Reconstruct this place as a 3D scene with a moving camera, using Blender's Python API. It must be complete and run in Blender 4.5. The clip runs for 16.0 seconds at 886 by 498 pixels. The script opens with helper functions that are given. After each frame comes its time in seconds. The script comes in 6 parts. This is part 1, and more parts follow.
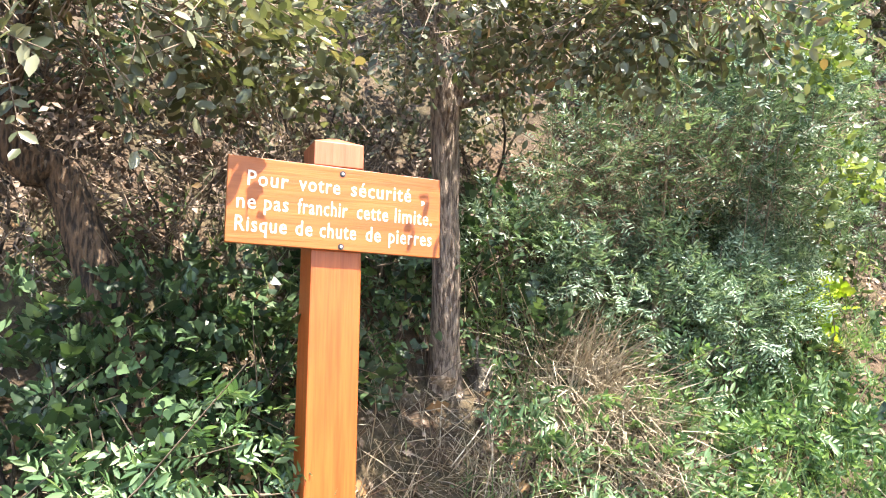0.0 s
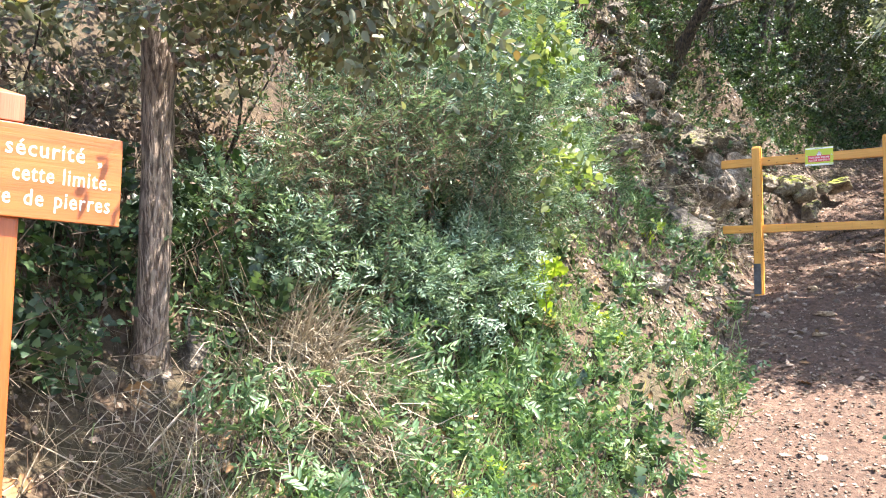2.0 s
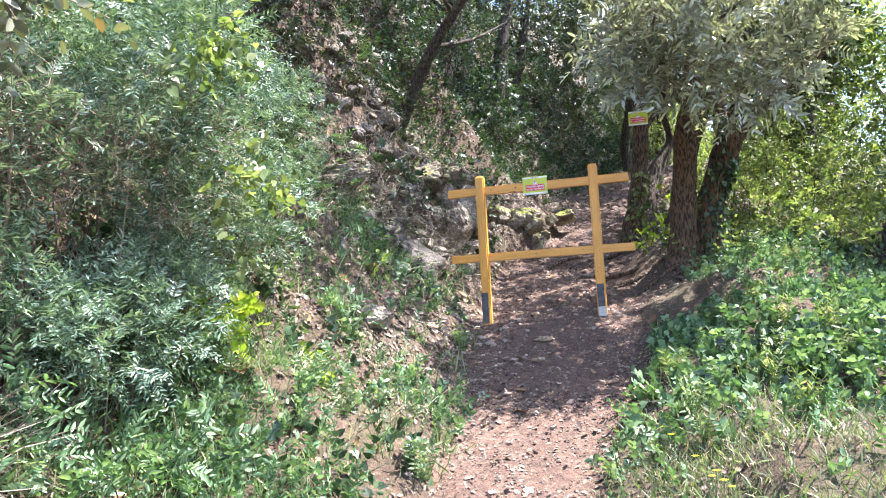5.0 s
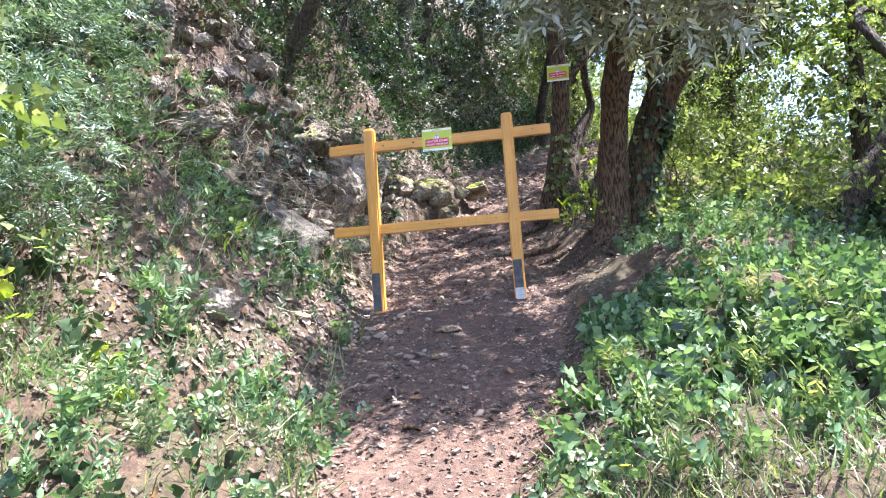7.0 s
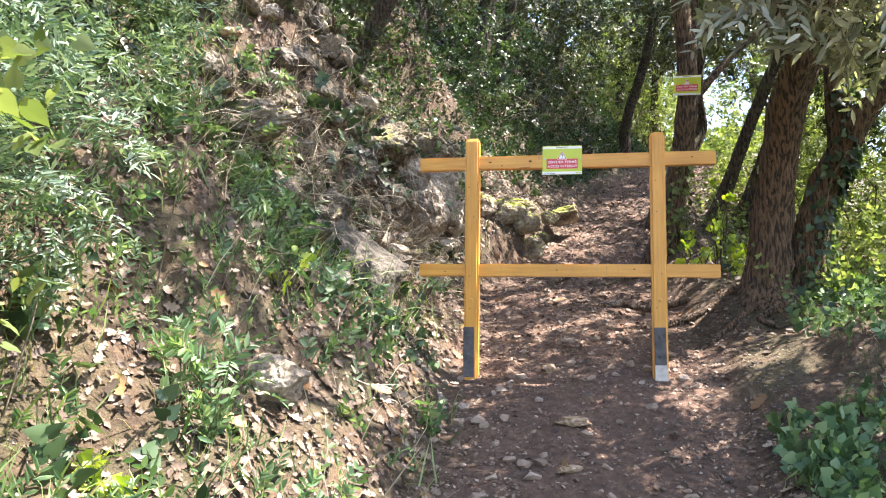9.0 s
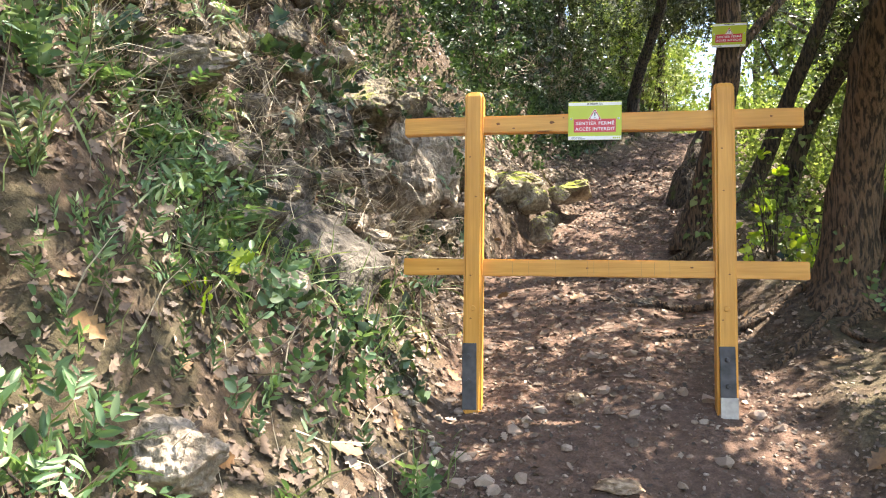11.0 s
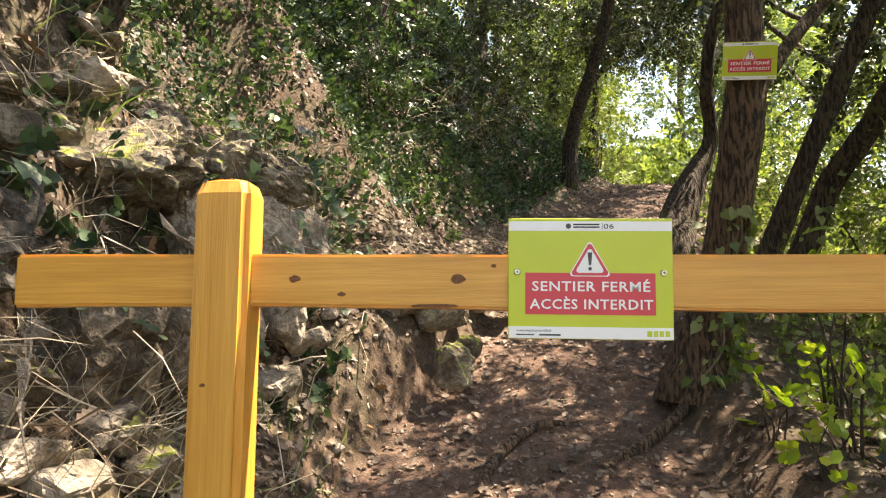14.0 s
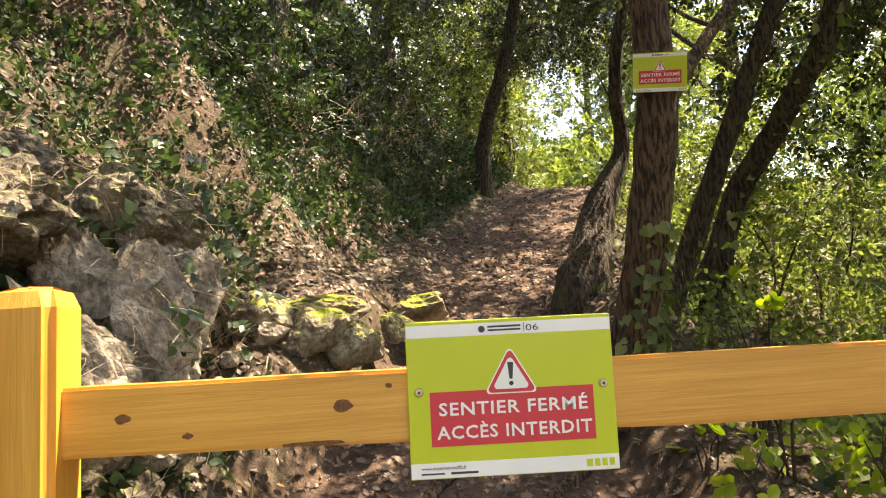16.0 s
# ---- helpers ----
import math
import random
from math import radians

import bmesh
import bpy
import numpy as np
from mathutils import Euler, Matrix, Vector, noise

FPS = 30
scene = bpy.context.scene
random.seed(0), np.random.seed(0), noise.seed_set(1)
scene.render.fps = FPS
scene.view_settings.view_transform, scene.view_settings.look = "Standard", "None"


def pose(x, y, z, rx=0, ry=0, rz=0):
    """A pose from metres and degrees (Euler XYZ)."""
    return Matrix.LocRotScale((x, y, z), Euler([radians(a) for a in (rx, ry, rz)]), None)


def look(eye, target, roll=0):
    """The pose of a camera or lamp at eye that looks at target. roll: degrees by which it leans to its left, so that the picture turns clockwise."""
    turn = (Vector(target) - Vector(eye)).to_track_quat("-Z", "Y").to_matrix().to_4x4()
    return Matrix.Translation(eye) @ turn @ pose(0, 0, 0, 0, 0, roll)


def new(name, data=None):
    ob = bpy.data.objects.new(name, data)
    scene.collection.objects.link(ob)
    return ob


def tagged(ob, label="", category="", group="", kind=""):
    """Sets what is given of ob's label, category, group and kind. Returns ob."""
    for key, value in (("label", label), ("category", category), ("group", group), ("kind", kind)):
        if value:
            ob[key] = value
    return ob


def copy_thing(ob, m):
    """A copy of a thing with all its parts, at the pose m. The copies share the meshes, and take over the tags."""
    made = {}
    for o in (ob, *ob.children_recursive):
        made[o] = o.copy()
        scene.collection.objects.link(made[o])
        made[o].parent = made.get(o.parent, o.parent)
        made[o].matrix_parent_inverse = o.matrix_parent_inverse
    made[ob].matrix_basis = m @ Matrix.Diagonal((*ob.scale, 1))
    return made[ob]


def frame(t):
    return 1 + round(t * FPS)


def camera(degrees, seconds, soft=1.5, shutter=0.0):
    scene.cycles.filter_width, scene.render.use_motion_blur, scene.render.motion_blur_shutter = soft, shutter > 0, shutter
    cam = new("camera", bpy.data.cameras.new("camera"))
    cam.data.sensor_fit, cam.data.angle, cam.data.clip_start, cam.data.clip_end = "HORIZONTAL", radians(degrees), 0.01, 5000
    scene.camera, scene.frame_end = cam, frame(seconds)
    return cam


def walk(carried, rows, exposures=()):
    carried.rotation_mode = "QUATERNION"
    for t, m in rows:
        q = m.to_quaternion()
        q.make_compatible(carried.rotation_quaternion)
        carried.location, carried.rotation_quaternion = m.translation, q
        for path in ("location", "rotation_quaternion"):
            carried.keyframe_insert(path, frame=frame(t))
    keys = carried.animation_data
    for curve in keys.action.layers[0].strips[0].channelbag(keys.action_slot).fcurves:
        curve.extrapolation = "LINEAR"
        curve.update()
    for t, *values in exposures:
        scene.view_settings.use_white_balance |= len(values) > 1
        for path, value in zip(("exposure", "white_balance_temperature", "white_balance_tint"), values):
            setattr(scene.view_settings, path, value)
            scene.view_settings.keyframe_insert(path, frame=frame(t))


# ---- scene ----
cam = camera(64.1, 16.0, soft=1.1)
PATH = [
    (0, (0.495, -8.334, -0.209), (-1.035, -7.067, 0.023), 0.6),
    (0.5, (0.495, -8.308, -0.209), (-0.982, -6.977, 0.004), 0.7),
    (1, (0.526, -8.266, -0.217), (-0.865, -6.843, -0.019), 0.8),
    (1.5, (0.595, -8.166, -0.22), (-0.664, -6.622, -0.035), 0.6),
    (2, (0.716, -8.04, -0.207), (-0.382, -6.377, -0.037), 0.5),
    (2.5, (0.772, -7.948, -0.239), (-0.147, -6.181, -0.058), -0.2),
    (3, (0.859, -7.898, -0.219), (0.079, -6.066, -0.037), -0.8),
    (3.5, (0.914, -7.819, -0.227), (0.243, -5.946, -0.029), -1.2),
    (4, (0.996, -7.714, -0.223), (0.404, -5.817, -0.004), -2.1),
    (6.5, (0.961, -6.159, -0.29), (0.517, -4.238, 0.049), -5.8),
    (7, (0.876, -5.772, -0.252), (0.567, -3.811, -0.014), -4.8),
    (7.5, (0.764, -5.445, -0.225), (0.422, -3.483, -0.045), -1.8),
    (8, (0.587, -5.128, -0.189), (0.126, -3.191, 0.009), -0.1),
    (8.5, (0.314, -4.826, 0.041), (-0.105, -2.887, 0.297), 0.1),
    (11, (-0.108, -3.462, 0.461), (-0.474, -1.503, 0.632), 0.3),
    (11.5, (-0.245, -3.011, 0.548), (-0.601, -1.054, 0.757), -0.2),
    (12, (-0.268, -2.525, 0.669), (-0.622, -0.56, 0.787), 1.5),
    (12.5, (-0.236, -2.087, 0.862), (-0.59, -0.125, 1.019), 2.4),
    (13, (-0.231, -1.717, 1.024), (-0.557, 0.245, 1.237), 1.2),
    (13.5, (-0.259, -1.417, 1.107), (-0.473, 0.556, 1.354), 0.3),
    (14, (-0.15, -1.123, 1.285), (-0.301, 0.854, 1.545), -0.4),
    (14.5, (-0.111, -0.955, 1.341), (-0.142, 1.031, 1.576), -1.4),
    (15, (-0.125, -0.878, 1.377), (-0.047, 1.11, 1.584), -1.9),
    (15.5, (-0.127, -0.864, 1.375), (-0.007, 1.121, 1.587), -2.7),
    (16, (-0.11, -0.885, 1.453), (-0.034, 1.097, 1.711), -4.2),
]
walk(cam, [(t, look(e, g, r)) for t, e, g, r in PATH],
     [(0, 2.55, 6900, 13), (4, 2.58, 6150, 17), (7, 2.6, 5950, 20), (8.5, 2.66, 6600, 17), (11, 2.62, 7200, 13), (13.5, 2.38, 7900, 14), (16, 2.33, 9000, 15)])

# ---- light ----
SUN = Vector((0.50, 0.13, 1.0)).normalized()
world = bpy.data.worlds.new("world")
scene.world = world
world.use_nodes = True
wn = world.node_tree
sky = wn.nodes.new("ShaderNodeTexSky")
sky.sky_type, sky.sun_disc = "NISHITA", False
sky.sun_elevation = math.asin(SUN.z)
sky.sun_rotation = math.atan2(SUN.x, SUN.y)
wn.nodes["Background"].inputs["Strength"].default_value = 0.14
wn.links.new(sky.outputs[0], wn.nodes["Background"].inputs["Color"])
sun = new("sun", bpy.data.lights.new("sun", "SUN"))
sun.data.energy, sun.data.angle, sun.data.color = 4.5, radians(0.5), (1.0, 0.95, 0.86)
sun.matrix_world = look((0, 0, 30), Vector((0, 0, 30)) - SUN)

rng = np.random.default_rng(7)


# ---- materials ----
def nodes_of(name):
    m = bpy.data.materials.new(name)
    m.use_nodes = True
    t = m.node_tree
    return m, t, t.nodes["Principled BSDF"], t.nodes["Material Output"]


def ramp(t, fac, stops):
    r = t.nodes.new("ShaderNodeValToRGB")
    el = r.color_ramp.elements
    while len(el) < len(stops):
        el.new(0.5)
    for e, (p, c) in zip(el, stops):
        e.position, e.color = p, (*c, 1)
    t.links.new(fac, r.inputs[0])
    return r.outputs[0]


def noise_tex(t, scale, detail=4, coord="Object", rough=0.55, stretch=None):
    co = t.nodes.new("ShaderNodeTexCoord").outputs[coord]
    if stretch:
        mp = t.nodes.new("ShaderNodeMapping")
        mp.inputs["Scale"].default_value = stretch
        t.links.new(co, mp.inputs[0])
        co = mp.outputs[0]
    n = t.nodes.new("ShaderNodeTexNoise")
    n.inputs["Scale"].default_value, n.inputs["Detail"].default_value, n.inputs["Roughness"].default_value = scale, detail, rough
    t.links.new(co, n.inputs["Vector"])
    return n.outputs["Fac"]


def mixc(t, fac, a, b, mode="MIX"):
    m = t.nodes.new("ShaderNodeMix")
    m.data_type, m.blend_type = "RGBA", mode
    for sock, v in ((m.inputs[0], fac), (m.inputs[6], a), (m.inputs[7], b)):
        if hasattr(v, "is_output"):
            t.links.new(v, sock)
        elif isinstance(v, tuple):
            sock.default_value = (*v, 1)
        else:
            sock.default_value = v
    return m.outputs[2]


def bump(t, b, height, dist, strength=0.6):
    n = t.nodes.new("ShaderNodeBump")
    n.inputs["Strength"].default_value, n.inputs["Distance"].default_value = strength, dist
    t.links.new(height, n.inputs["Height"])
    t.links.new(n.outputs[0], b.inputs["Normal"])


def leaf_mat(name, dark, mid, light, trans=0.35, rough=0.45, odd=None):
    """Leaves: each leaf has its own tone; light comes through them."""
    m, t, b, out = nodes_of(name)
    g = t.nodes.new("ShaderNodeNewGeometry")
    stops = [(0.0, dark), (0.5, mid), (0.93, light)]
    if odd:
        stops.append((0.97, odd))
    col = ramp(t, g.outputs["Random Per Island"], stops)
    big = ramp(t, noise_tex(t, 1.7, 3), [(0.3, (0.72, 0.72, 0.72)), (0.7, (1.15, 1.15, 1.1))])
    col = mixc(t, 1.0, col, big, "MULTIPLY")
    t.links.new(col, b.inputs["Base Color"])
    b.inputs["Roughness"].default_value = rough
    tr = t.nodes.new("ShaderNodeBsdfTranslucent")
    yel = mixc(t, 1.0, col, (1.15, 1.22, 0.58), "MULTIPLY")
    t.links.new(yel, tr.inputs["Color"])
    mx = t.nodes.new("ShaderNodeMixShader")
    mx.inputs[0].default_value = trans
    t.links.new(b.outputs[0], mx.inputs[1])
    t.links.new(tr.outputs[0], mx.inputs[2])
    t.links.new(mx.outputs[0], out.inputs[0])
    return m


def dry_mat(name, stops, rough=0.7):
    m, t, b, out = nodes_of(name)
    g = t.nodes.new("ShaderNodeNewGeometry")
    n = noise_tex(t, 90, 2)
    col = ramp(t, g.outputs["Random Per Island"], stops)
    col = mixc(t, 1.0, col, ramp(t, n, [(0.3, (0.7, 0.7, 0.7)), (0.7, (1.1, 1.1, 1.1))]), "MULTIPLY")
    t.links.new(col, b.inputs["Base Color"])
    b.inputs["Roughness"].default_value = rough
    return m


def bark_mat(name, dark, light, moss=0.0):
    m, t, b, out = nodes_of(name)
    n1 = noise_tex(t, 26, 5, stretch=(2.2, 2.2, 0.42))
    n2 = noise_tex(t, 3, 3)
    col = ramp(t, n1, [(0.42, dark), (0.56, light)])
    col = mixc(t, 1.0, col, ramp(t, n2, [(0.3, (0.8, 0.78, 0.76)), (0.7, (1.2, 1.2, 1.2))]), "MULTIPLY")
    if moss:
        col = mixc(t, ramp(t, noise_tex(t, 5, 4), [(0.62 - moss, (0, 0, 0)), (0.68, (1, 1, 1))]), col, (0.09, 0.11, 0.03))
    t.links.new(col, b.inputs["Base Color"])
    b.inputs["Roughness"].default_value = 0.9
    bump(t, b, n1, 0.06, 1.0)
    return m


def rock_mat(name, dark, mid, light, moss=0.0):
    m, t, b, out = nodes_of(name)
    n1, n2, n3 = noise_tex(t, 4, 8, rough=0.65), noise_tex(t, 38, 5), noise_tex(t, 9, 4)
    col = ramp(t, n1, [(0.32, dark), (0.5, mid), (0.66, light)])
    col = mixc(t, 1.0, col, ramp(t, n2, [(0.35, (0.62, 0.6, 0.58)), (0.62, (1.15, 1.15, 1.15))]), "MULTIPLY")
    if moss:
        g = t.nodes.new("ShaderNodeNewGeometry")
        sp = t.nodes.new("ShaderNodeSeparateXYZ")
        t.links.new(g.outputs["Normal"], sp.inputs[0])
        ad = t.nodes.new("ShaderNodeMath")
        ad.operation = "MULTIPLY_ADD"
        ad.inputs[1].default_value = 0.35
        t.links.new(sp.outputs[2], ad.inputs[0])
        t.links.new(n3, ad.inputs[2])
        col = mixc(t, ramp(t, ad.outputs[0], [(0.84 - moss, (0, 0, 0)), (1.0 - moss, (1, 1, 1))]), col, mixc(t, n2, (0.10, 0.12, 0.012), (0.34, 0.38, 0.03)))
    t.links.new(col, b.inputs["Base Color"])
    b.inputs["Roughness"].default_value = 0.92
    bump(t, b, mixc(t, 0.4, n1, n2), 0.06, 0.9)
    return m


def wood_mat(name, dark, light, axis, rough=0.45):
    """Stained pine, grain along the axis 0, 1 or 2."""
    m, t, b, out = nodes_of(name)
    st = [14.0, 14.0, 14.0]
    st[axis] = 0.7
    n1 = noise_tex(t, 2.6, 5, stretch=tuple(st))
    n2 = noise_tex(t, 9, 4, stretch=tuple(st))
    n3 = noise_tex(t, 2.2, 3)
    col = ramp(t, n1, [(0.33, dark), (0.62, light)])
    col = mixc(t, 1.0, col, ramp(t, n2, [(0.3, (0.92, 0.90, 0.86)), (0.6, (1.03, 1.03, 1.03))]), "MULTIPLY")
    col = mixc(t, 1.0, col, ramp(t, n3, [(0.3, (0.88, 0.86, 0.84)), (0.7, (1.06, 1.06, 1.08))]), "MULTIPLY")
    t.links.new(col, b.inputs["Base Color"])
    b.inputs["Roughness"].default_value = rough
    bump(t, b, n2, 0.004, 0.35)
    return m


def plain_mat(name, col, rough=0.5, metal=0.0, vary=0.12, scale=30):
    m, t, b, out = nodes_of(name)
    n = noise_tex(t, scale, 4)
    lo = tuple(c * (1 - vary) for c in col)
    hi = tuple(min(1, c * (1 + vary)) for c in col)
    t.links.new(ramp(t, n, [(0.3, lo), (0.7, hi)]), b.inputs["Base Color"])
    b.inputs["Roughness"].default_value, b.inputs["Metallic"].default_value = rough, metal
    return m


def ground_mat():
    m, t, b, out = nodes_of("earth")
    at = t.nodes.new("ShaderNodeAttribute")
    at.attribute_name = "trail"
    n1, n2, n3 = noise_tex(t, 1.3, 6, rough=0.6), noise_tex(t, 22, 6, rough=0.7), noise_tex(t, 120, 3)
    path = ramp(t, n2, [(0.3, (0.065, 0.039, 0.029)), (0.52, (0.135, 0.08, 0.055)), (0.75, (0.24, 0.158, 0.116))])
    soil = ramp(t, n2, [(0.3, (0.03, 0.02, 0.013)), (0.5, (0.085, 0.054, 0.033)), (0.72, (0.17, 0.115, 0.074))])
    soil = mixc(t, ramp(t, noise_tex(t, 2.6, 5), [(0.42, (0, 0, 0)), (0.58, (1, 1, 1))]), soil, ramp(t, n2, [(0.3, (0.032, 0.025, 0.013)), (0.7, (0.105, 0.086, 0.046))]))
    col = mixc(t, at.outputs["Fac"], soil, path)
    col = mixc(t, 1.0, col, ramp(t, n1, [(0.3, (0.65, 0.65, 0.65)), (0.7, (1.15, 1.12, 1.1))]), "MULTIPLY")
    col = mixc(t, 1.0, col, ramp(t, n3, [(0.3, (0.75, 0.75, 0.75)), (0.7, (1.2, 1.2, 1.2))]), "MULTIPLY")
    t.links.new(col, b.inputs["Base Color"])
    b.inputs["Roughness"].default_value = 0.95
    bump(t, b, n2, 0.03, 0.8)
    return m


M_EARTH = ground_mat()
M_ROCK = rock_mat("grey_limestone", (0.04, 0.032, 0.023), (0.12, 0.096, 0.068), (0.27, 0.225, 0.175), 0.04)
M_ROCK_DARK = rock_mat("dark_limestone", (0.026, 0.022, 0.018), (0.075, 0.064, 0.052), (0.17, 0.147, 0.12), 0.0)
M_BOULDER = rock_mat("lichened_limestone", (0.024, 0.021, 0.017), (0.058, 0.05, 0.041), (0.15, 0.134, 0.112), 0.0)
M_ROCK_PALE = rock_mat("pale_limestone", (0.10, 0.082, 0.062), (0.27, 0.225, 0.175), (0.46, 0.40, 0.33))
M_ROCK_TAN = rock_mat("tan_stone", (0.16, 0.10, 0.06), (0.32, 0.22, 0.14), (0.5, 0.38, 0.27))
M_ROCK_MOSS = rock_mat("mossy_limestone", (0.05, 0.04, 0.028), (0.21, 0.17, 0.12), (0.45, 0.39, 0.30), 0.19)
M_ROCK_DAMP = rock_mat("damp_limestone", (0.045, 0.037, 0.027), (0.15, 0.125, 0.088), (0.33, 0.285, 0.22), 0.08)
M_PEBBLE = dry_mat("pebble", [(0.0, (0.13, 0.092, 0.068)), (0.5, (0.27, 0.195, 0.145)), (1.0, (0.42, 0.33, 0.26))], 0.9)
M_BARK = bark_mat("oak_bark", (0.03, 0.02, 0.013), (0.17, 0.108, 0.066))
M_BARK_GREY = bark_mat("grey_bark", (0.11, 0.08, 0.062), (0.36, 0.28, 0.22), 0.0)
M_BARK_DARK = bark_mat("dark_bark", (0.02, 0.015, 0.011), (0.10, 0.072, 0.05), 0.05)
M_TWIG = plain_mat("twig", (0.20, 0.15, 0.11), 0.8, 0, 0.4, 12)
M_GATE = [wood_mat("gate_pine_" + "xyz"[i], (0.60, 0.27, 0.038), (0.71, 0.35, 0.062), i) for i in range(3)]
M_SIGNWOOD = wood_mat("stained_board", (0.32, 0.085, 0.018), (0.43, 0.13, 0.03), 0, rough=0.4)
M_SIGNPOST = wood_mat("stained_post", (0.35, 0.074, 0.016), (0.47, 0.115, 0.026), 2, rough=0.38)
# rosier than the post: shade put into the colour of its top
M_CAP_SHADE = wood_mat("shaded_stained_cap", (0.32, 0.10, 0.05), (0.42, 0.15, 0.08), 2, rough=0.5)
M_KNOT = plain_mat("knot", (0.16, 0.06, 0.015), 0.7, 0, 0.5, 150)
M_SAW = plain_mat("saw_mark", (0.42, 0.22, 0.06), 0.7, 0, 0.3, 90)
M_PAINT = plain_mat("cream_paint", (0.82, 0.76, 0.60), 0.6, 0, 0.06, 60)
M_STEEL = plain_mat("grey_steel", (0.09, 0.088, 0.09), 0.65, 0.4, 0.4, 18)
M_STEEL_PALE = plain_mat("galvanised_steel", (0.42, 0.41, 0.40), 0.5, 0.8, 0.25, 25)
M_SCREW = plain_mat("bright_screw", (0.6, 0.58, 0.55), 0.3, 0.9, 0.2, 200)
M_GREEN = plain_mat("lime_print", (0.50, 0.56, 0.03), 0.35, 0, 0.04, 8)
M_RED = plain_mat("red_print", (0.62, 0.035, 0.055), 0.35, 0, 0.04, 8)
M_WHITE = plain_mat("white_print", (0.82, 0.81, 0.78), 0.4, 0, 0.04, 8)
M_BLACK = plain_mat("black_print", (0.03, 0.03, 0.035), 0.4, 0, 0.1, 8)
L_OAK = leaf_mat("oak_leaf", (0.045, 0.058, 0.03), (0.105, 0.12, 0.068), (0.27, 0.275, 0.19), 0.25, 0.36, (0.22, 0.15, 0.08))
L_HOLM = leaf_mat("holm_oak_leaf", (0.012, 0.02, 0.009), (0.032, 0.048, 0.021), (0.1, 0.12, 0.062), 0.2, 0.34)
# pale yellowish green with the sunlight put into the leaf colour
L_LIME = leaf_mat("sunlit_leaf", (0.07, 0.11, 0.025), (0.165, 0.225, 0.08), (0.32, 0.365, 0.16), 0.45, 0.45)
L_OLIVE = leaf_mat("olive_leaf", (0.13, 0.15, 0.105), (0.31, 0.33, 0.27), (0.56, 0.58, 0.51), 0.28, 0.38)
L_LENTISK = leaf_mat("lentisk_leaf", (0.046, 0.09, 0.06), (0.13, 0.212, 0.142), (0.33, 0.42, 0.32), 0.22, 0.4)
L_HERB = leaf_mat("herb_leaf", (0.05, 0.105, 0.05), (0.118, 0.215, 0.1), (0.275, 0.385, 0.215), 0.33, 0.42)
L_IVY = leaf_mat("ivy_leaf", (0.012, 0.03, 0.013), (0.034, 0.07, 0.03), (0.11, 0.175, 0.08), 0.22, 0.42)
L_YELLOW = leaf_mat("yellow_green_leaf", (0.18, 0.30, 0.03), (0.30, 0.42, 0.04), (0.45, 0.52, 0.08), 0.45, 0.5)
L_GRASS = leaf_mat("grass_blade", (0.07, 0.12, 0.045), (0.15, 0.22, 0.085), (0.30, 0.36, 0.18), 0.3, 0.5, (0.45, 0.39, 0.24))
L_STRAW = dry_mat("straw", [(0.0, (0.15, 0.115, 0.078)), (0.5, (0.34, 0.28, 0.195)), (1.0, (0.55, 0.48, 0.36))])
L_LITTER = dry_mat("dead_leaf", [(0.0, (0.042, 0.029, 0.021)), (0.4, (0.115, 0.077, 0.053)), (0.8, (0.21, 0.15, 0.108)), (1.0, (0.33, 0.255, 0.195))], 0.7)
L_BROWN = dry_mat("brown_leaf", [(0.0, (0.16, 0.08, 0.03)), (1.0, (0.38, 0.22, 0.10))], 0.65)
L_FLOWER = leaf_mat("yellow_petal", (0.75, 0.55, 0.01), (0.85, 0.68, 0.02), (0.9, 0.78, 0.05), 0.3)


# ---- mesh helpers ----
def link(name, me, parent=None, label=""):
    ob = new(name, me)
    if parent:
        ob.parent = parent
    if label:
        ob["label"] = label
    return ob


def part(name, bm, mat, parent=None, label=""):
    me = bpy.data.meshes.new(name)
    bm.to_mesh(me)
    bm.free()
    me.materials.append(mat)
    return link(name, me, parent, label)


def holder(name, m=Matrix()):
    ob = new(name)
    ob.matrix_world = m
    return ob


def np_mesh(name, v, faces, mat, smooth=False):
    """A mesh from an array of points and arrays of faces."""
    me = bpy.data.meshes.new(name)
    me.vertices.add(len(v))
    me.vertices.foreach_set("co", np.ascontiguousarray(v, dtype=np.float32).ravel())
    idx = np.concatenate([f.ravel() for f in faces]).astype(np.int32)
    sizes = np.concatenate([np.full(len(f), f.shape[1]) for f in faces]).astype(np.int32)
    me.loops.add(len(idx))
    me.loops.foreach_set("vertex_index", idx)
    me.polygons.add(len(sizes))
    me.polygons.foreach_set("loop_start", np.concatenate([[0], np.cumsum(sizes)[:-1]]).astype(np.int32))
    if smooth:
        me.polygons.foreach_set("use_smooth", np.ones(len(sizes), dtype=bool))
    me.materials.append(mat)
    me.update(calc_edges=True)
    return me


def unit(a):
    return a / np.maximum(np.linalg.norm(a, axis=-1, keepdims=True), 1e-9)


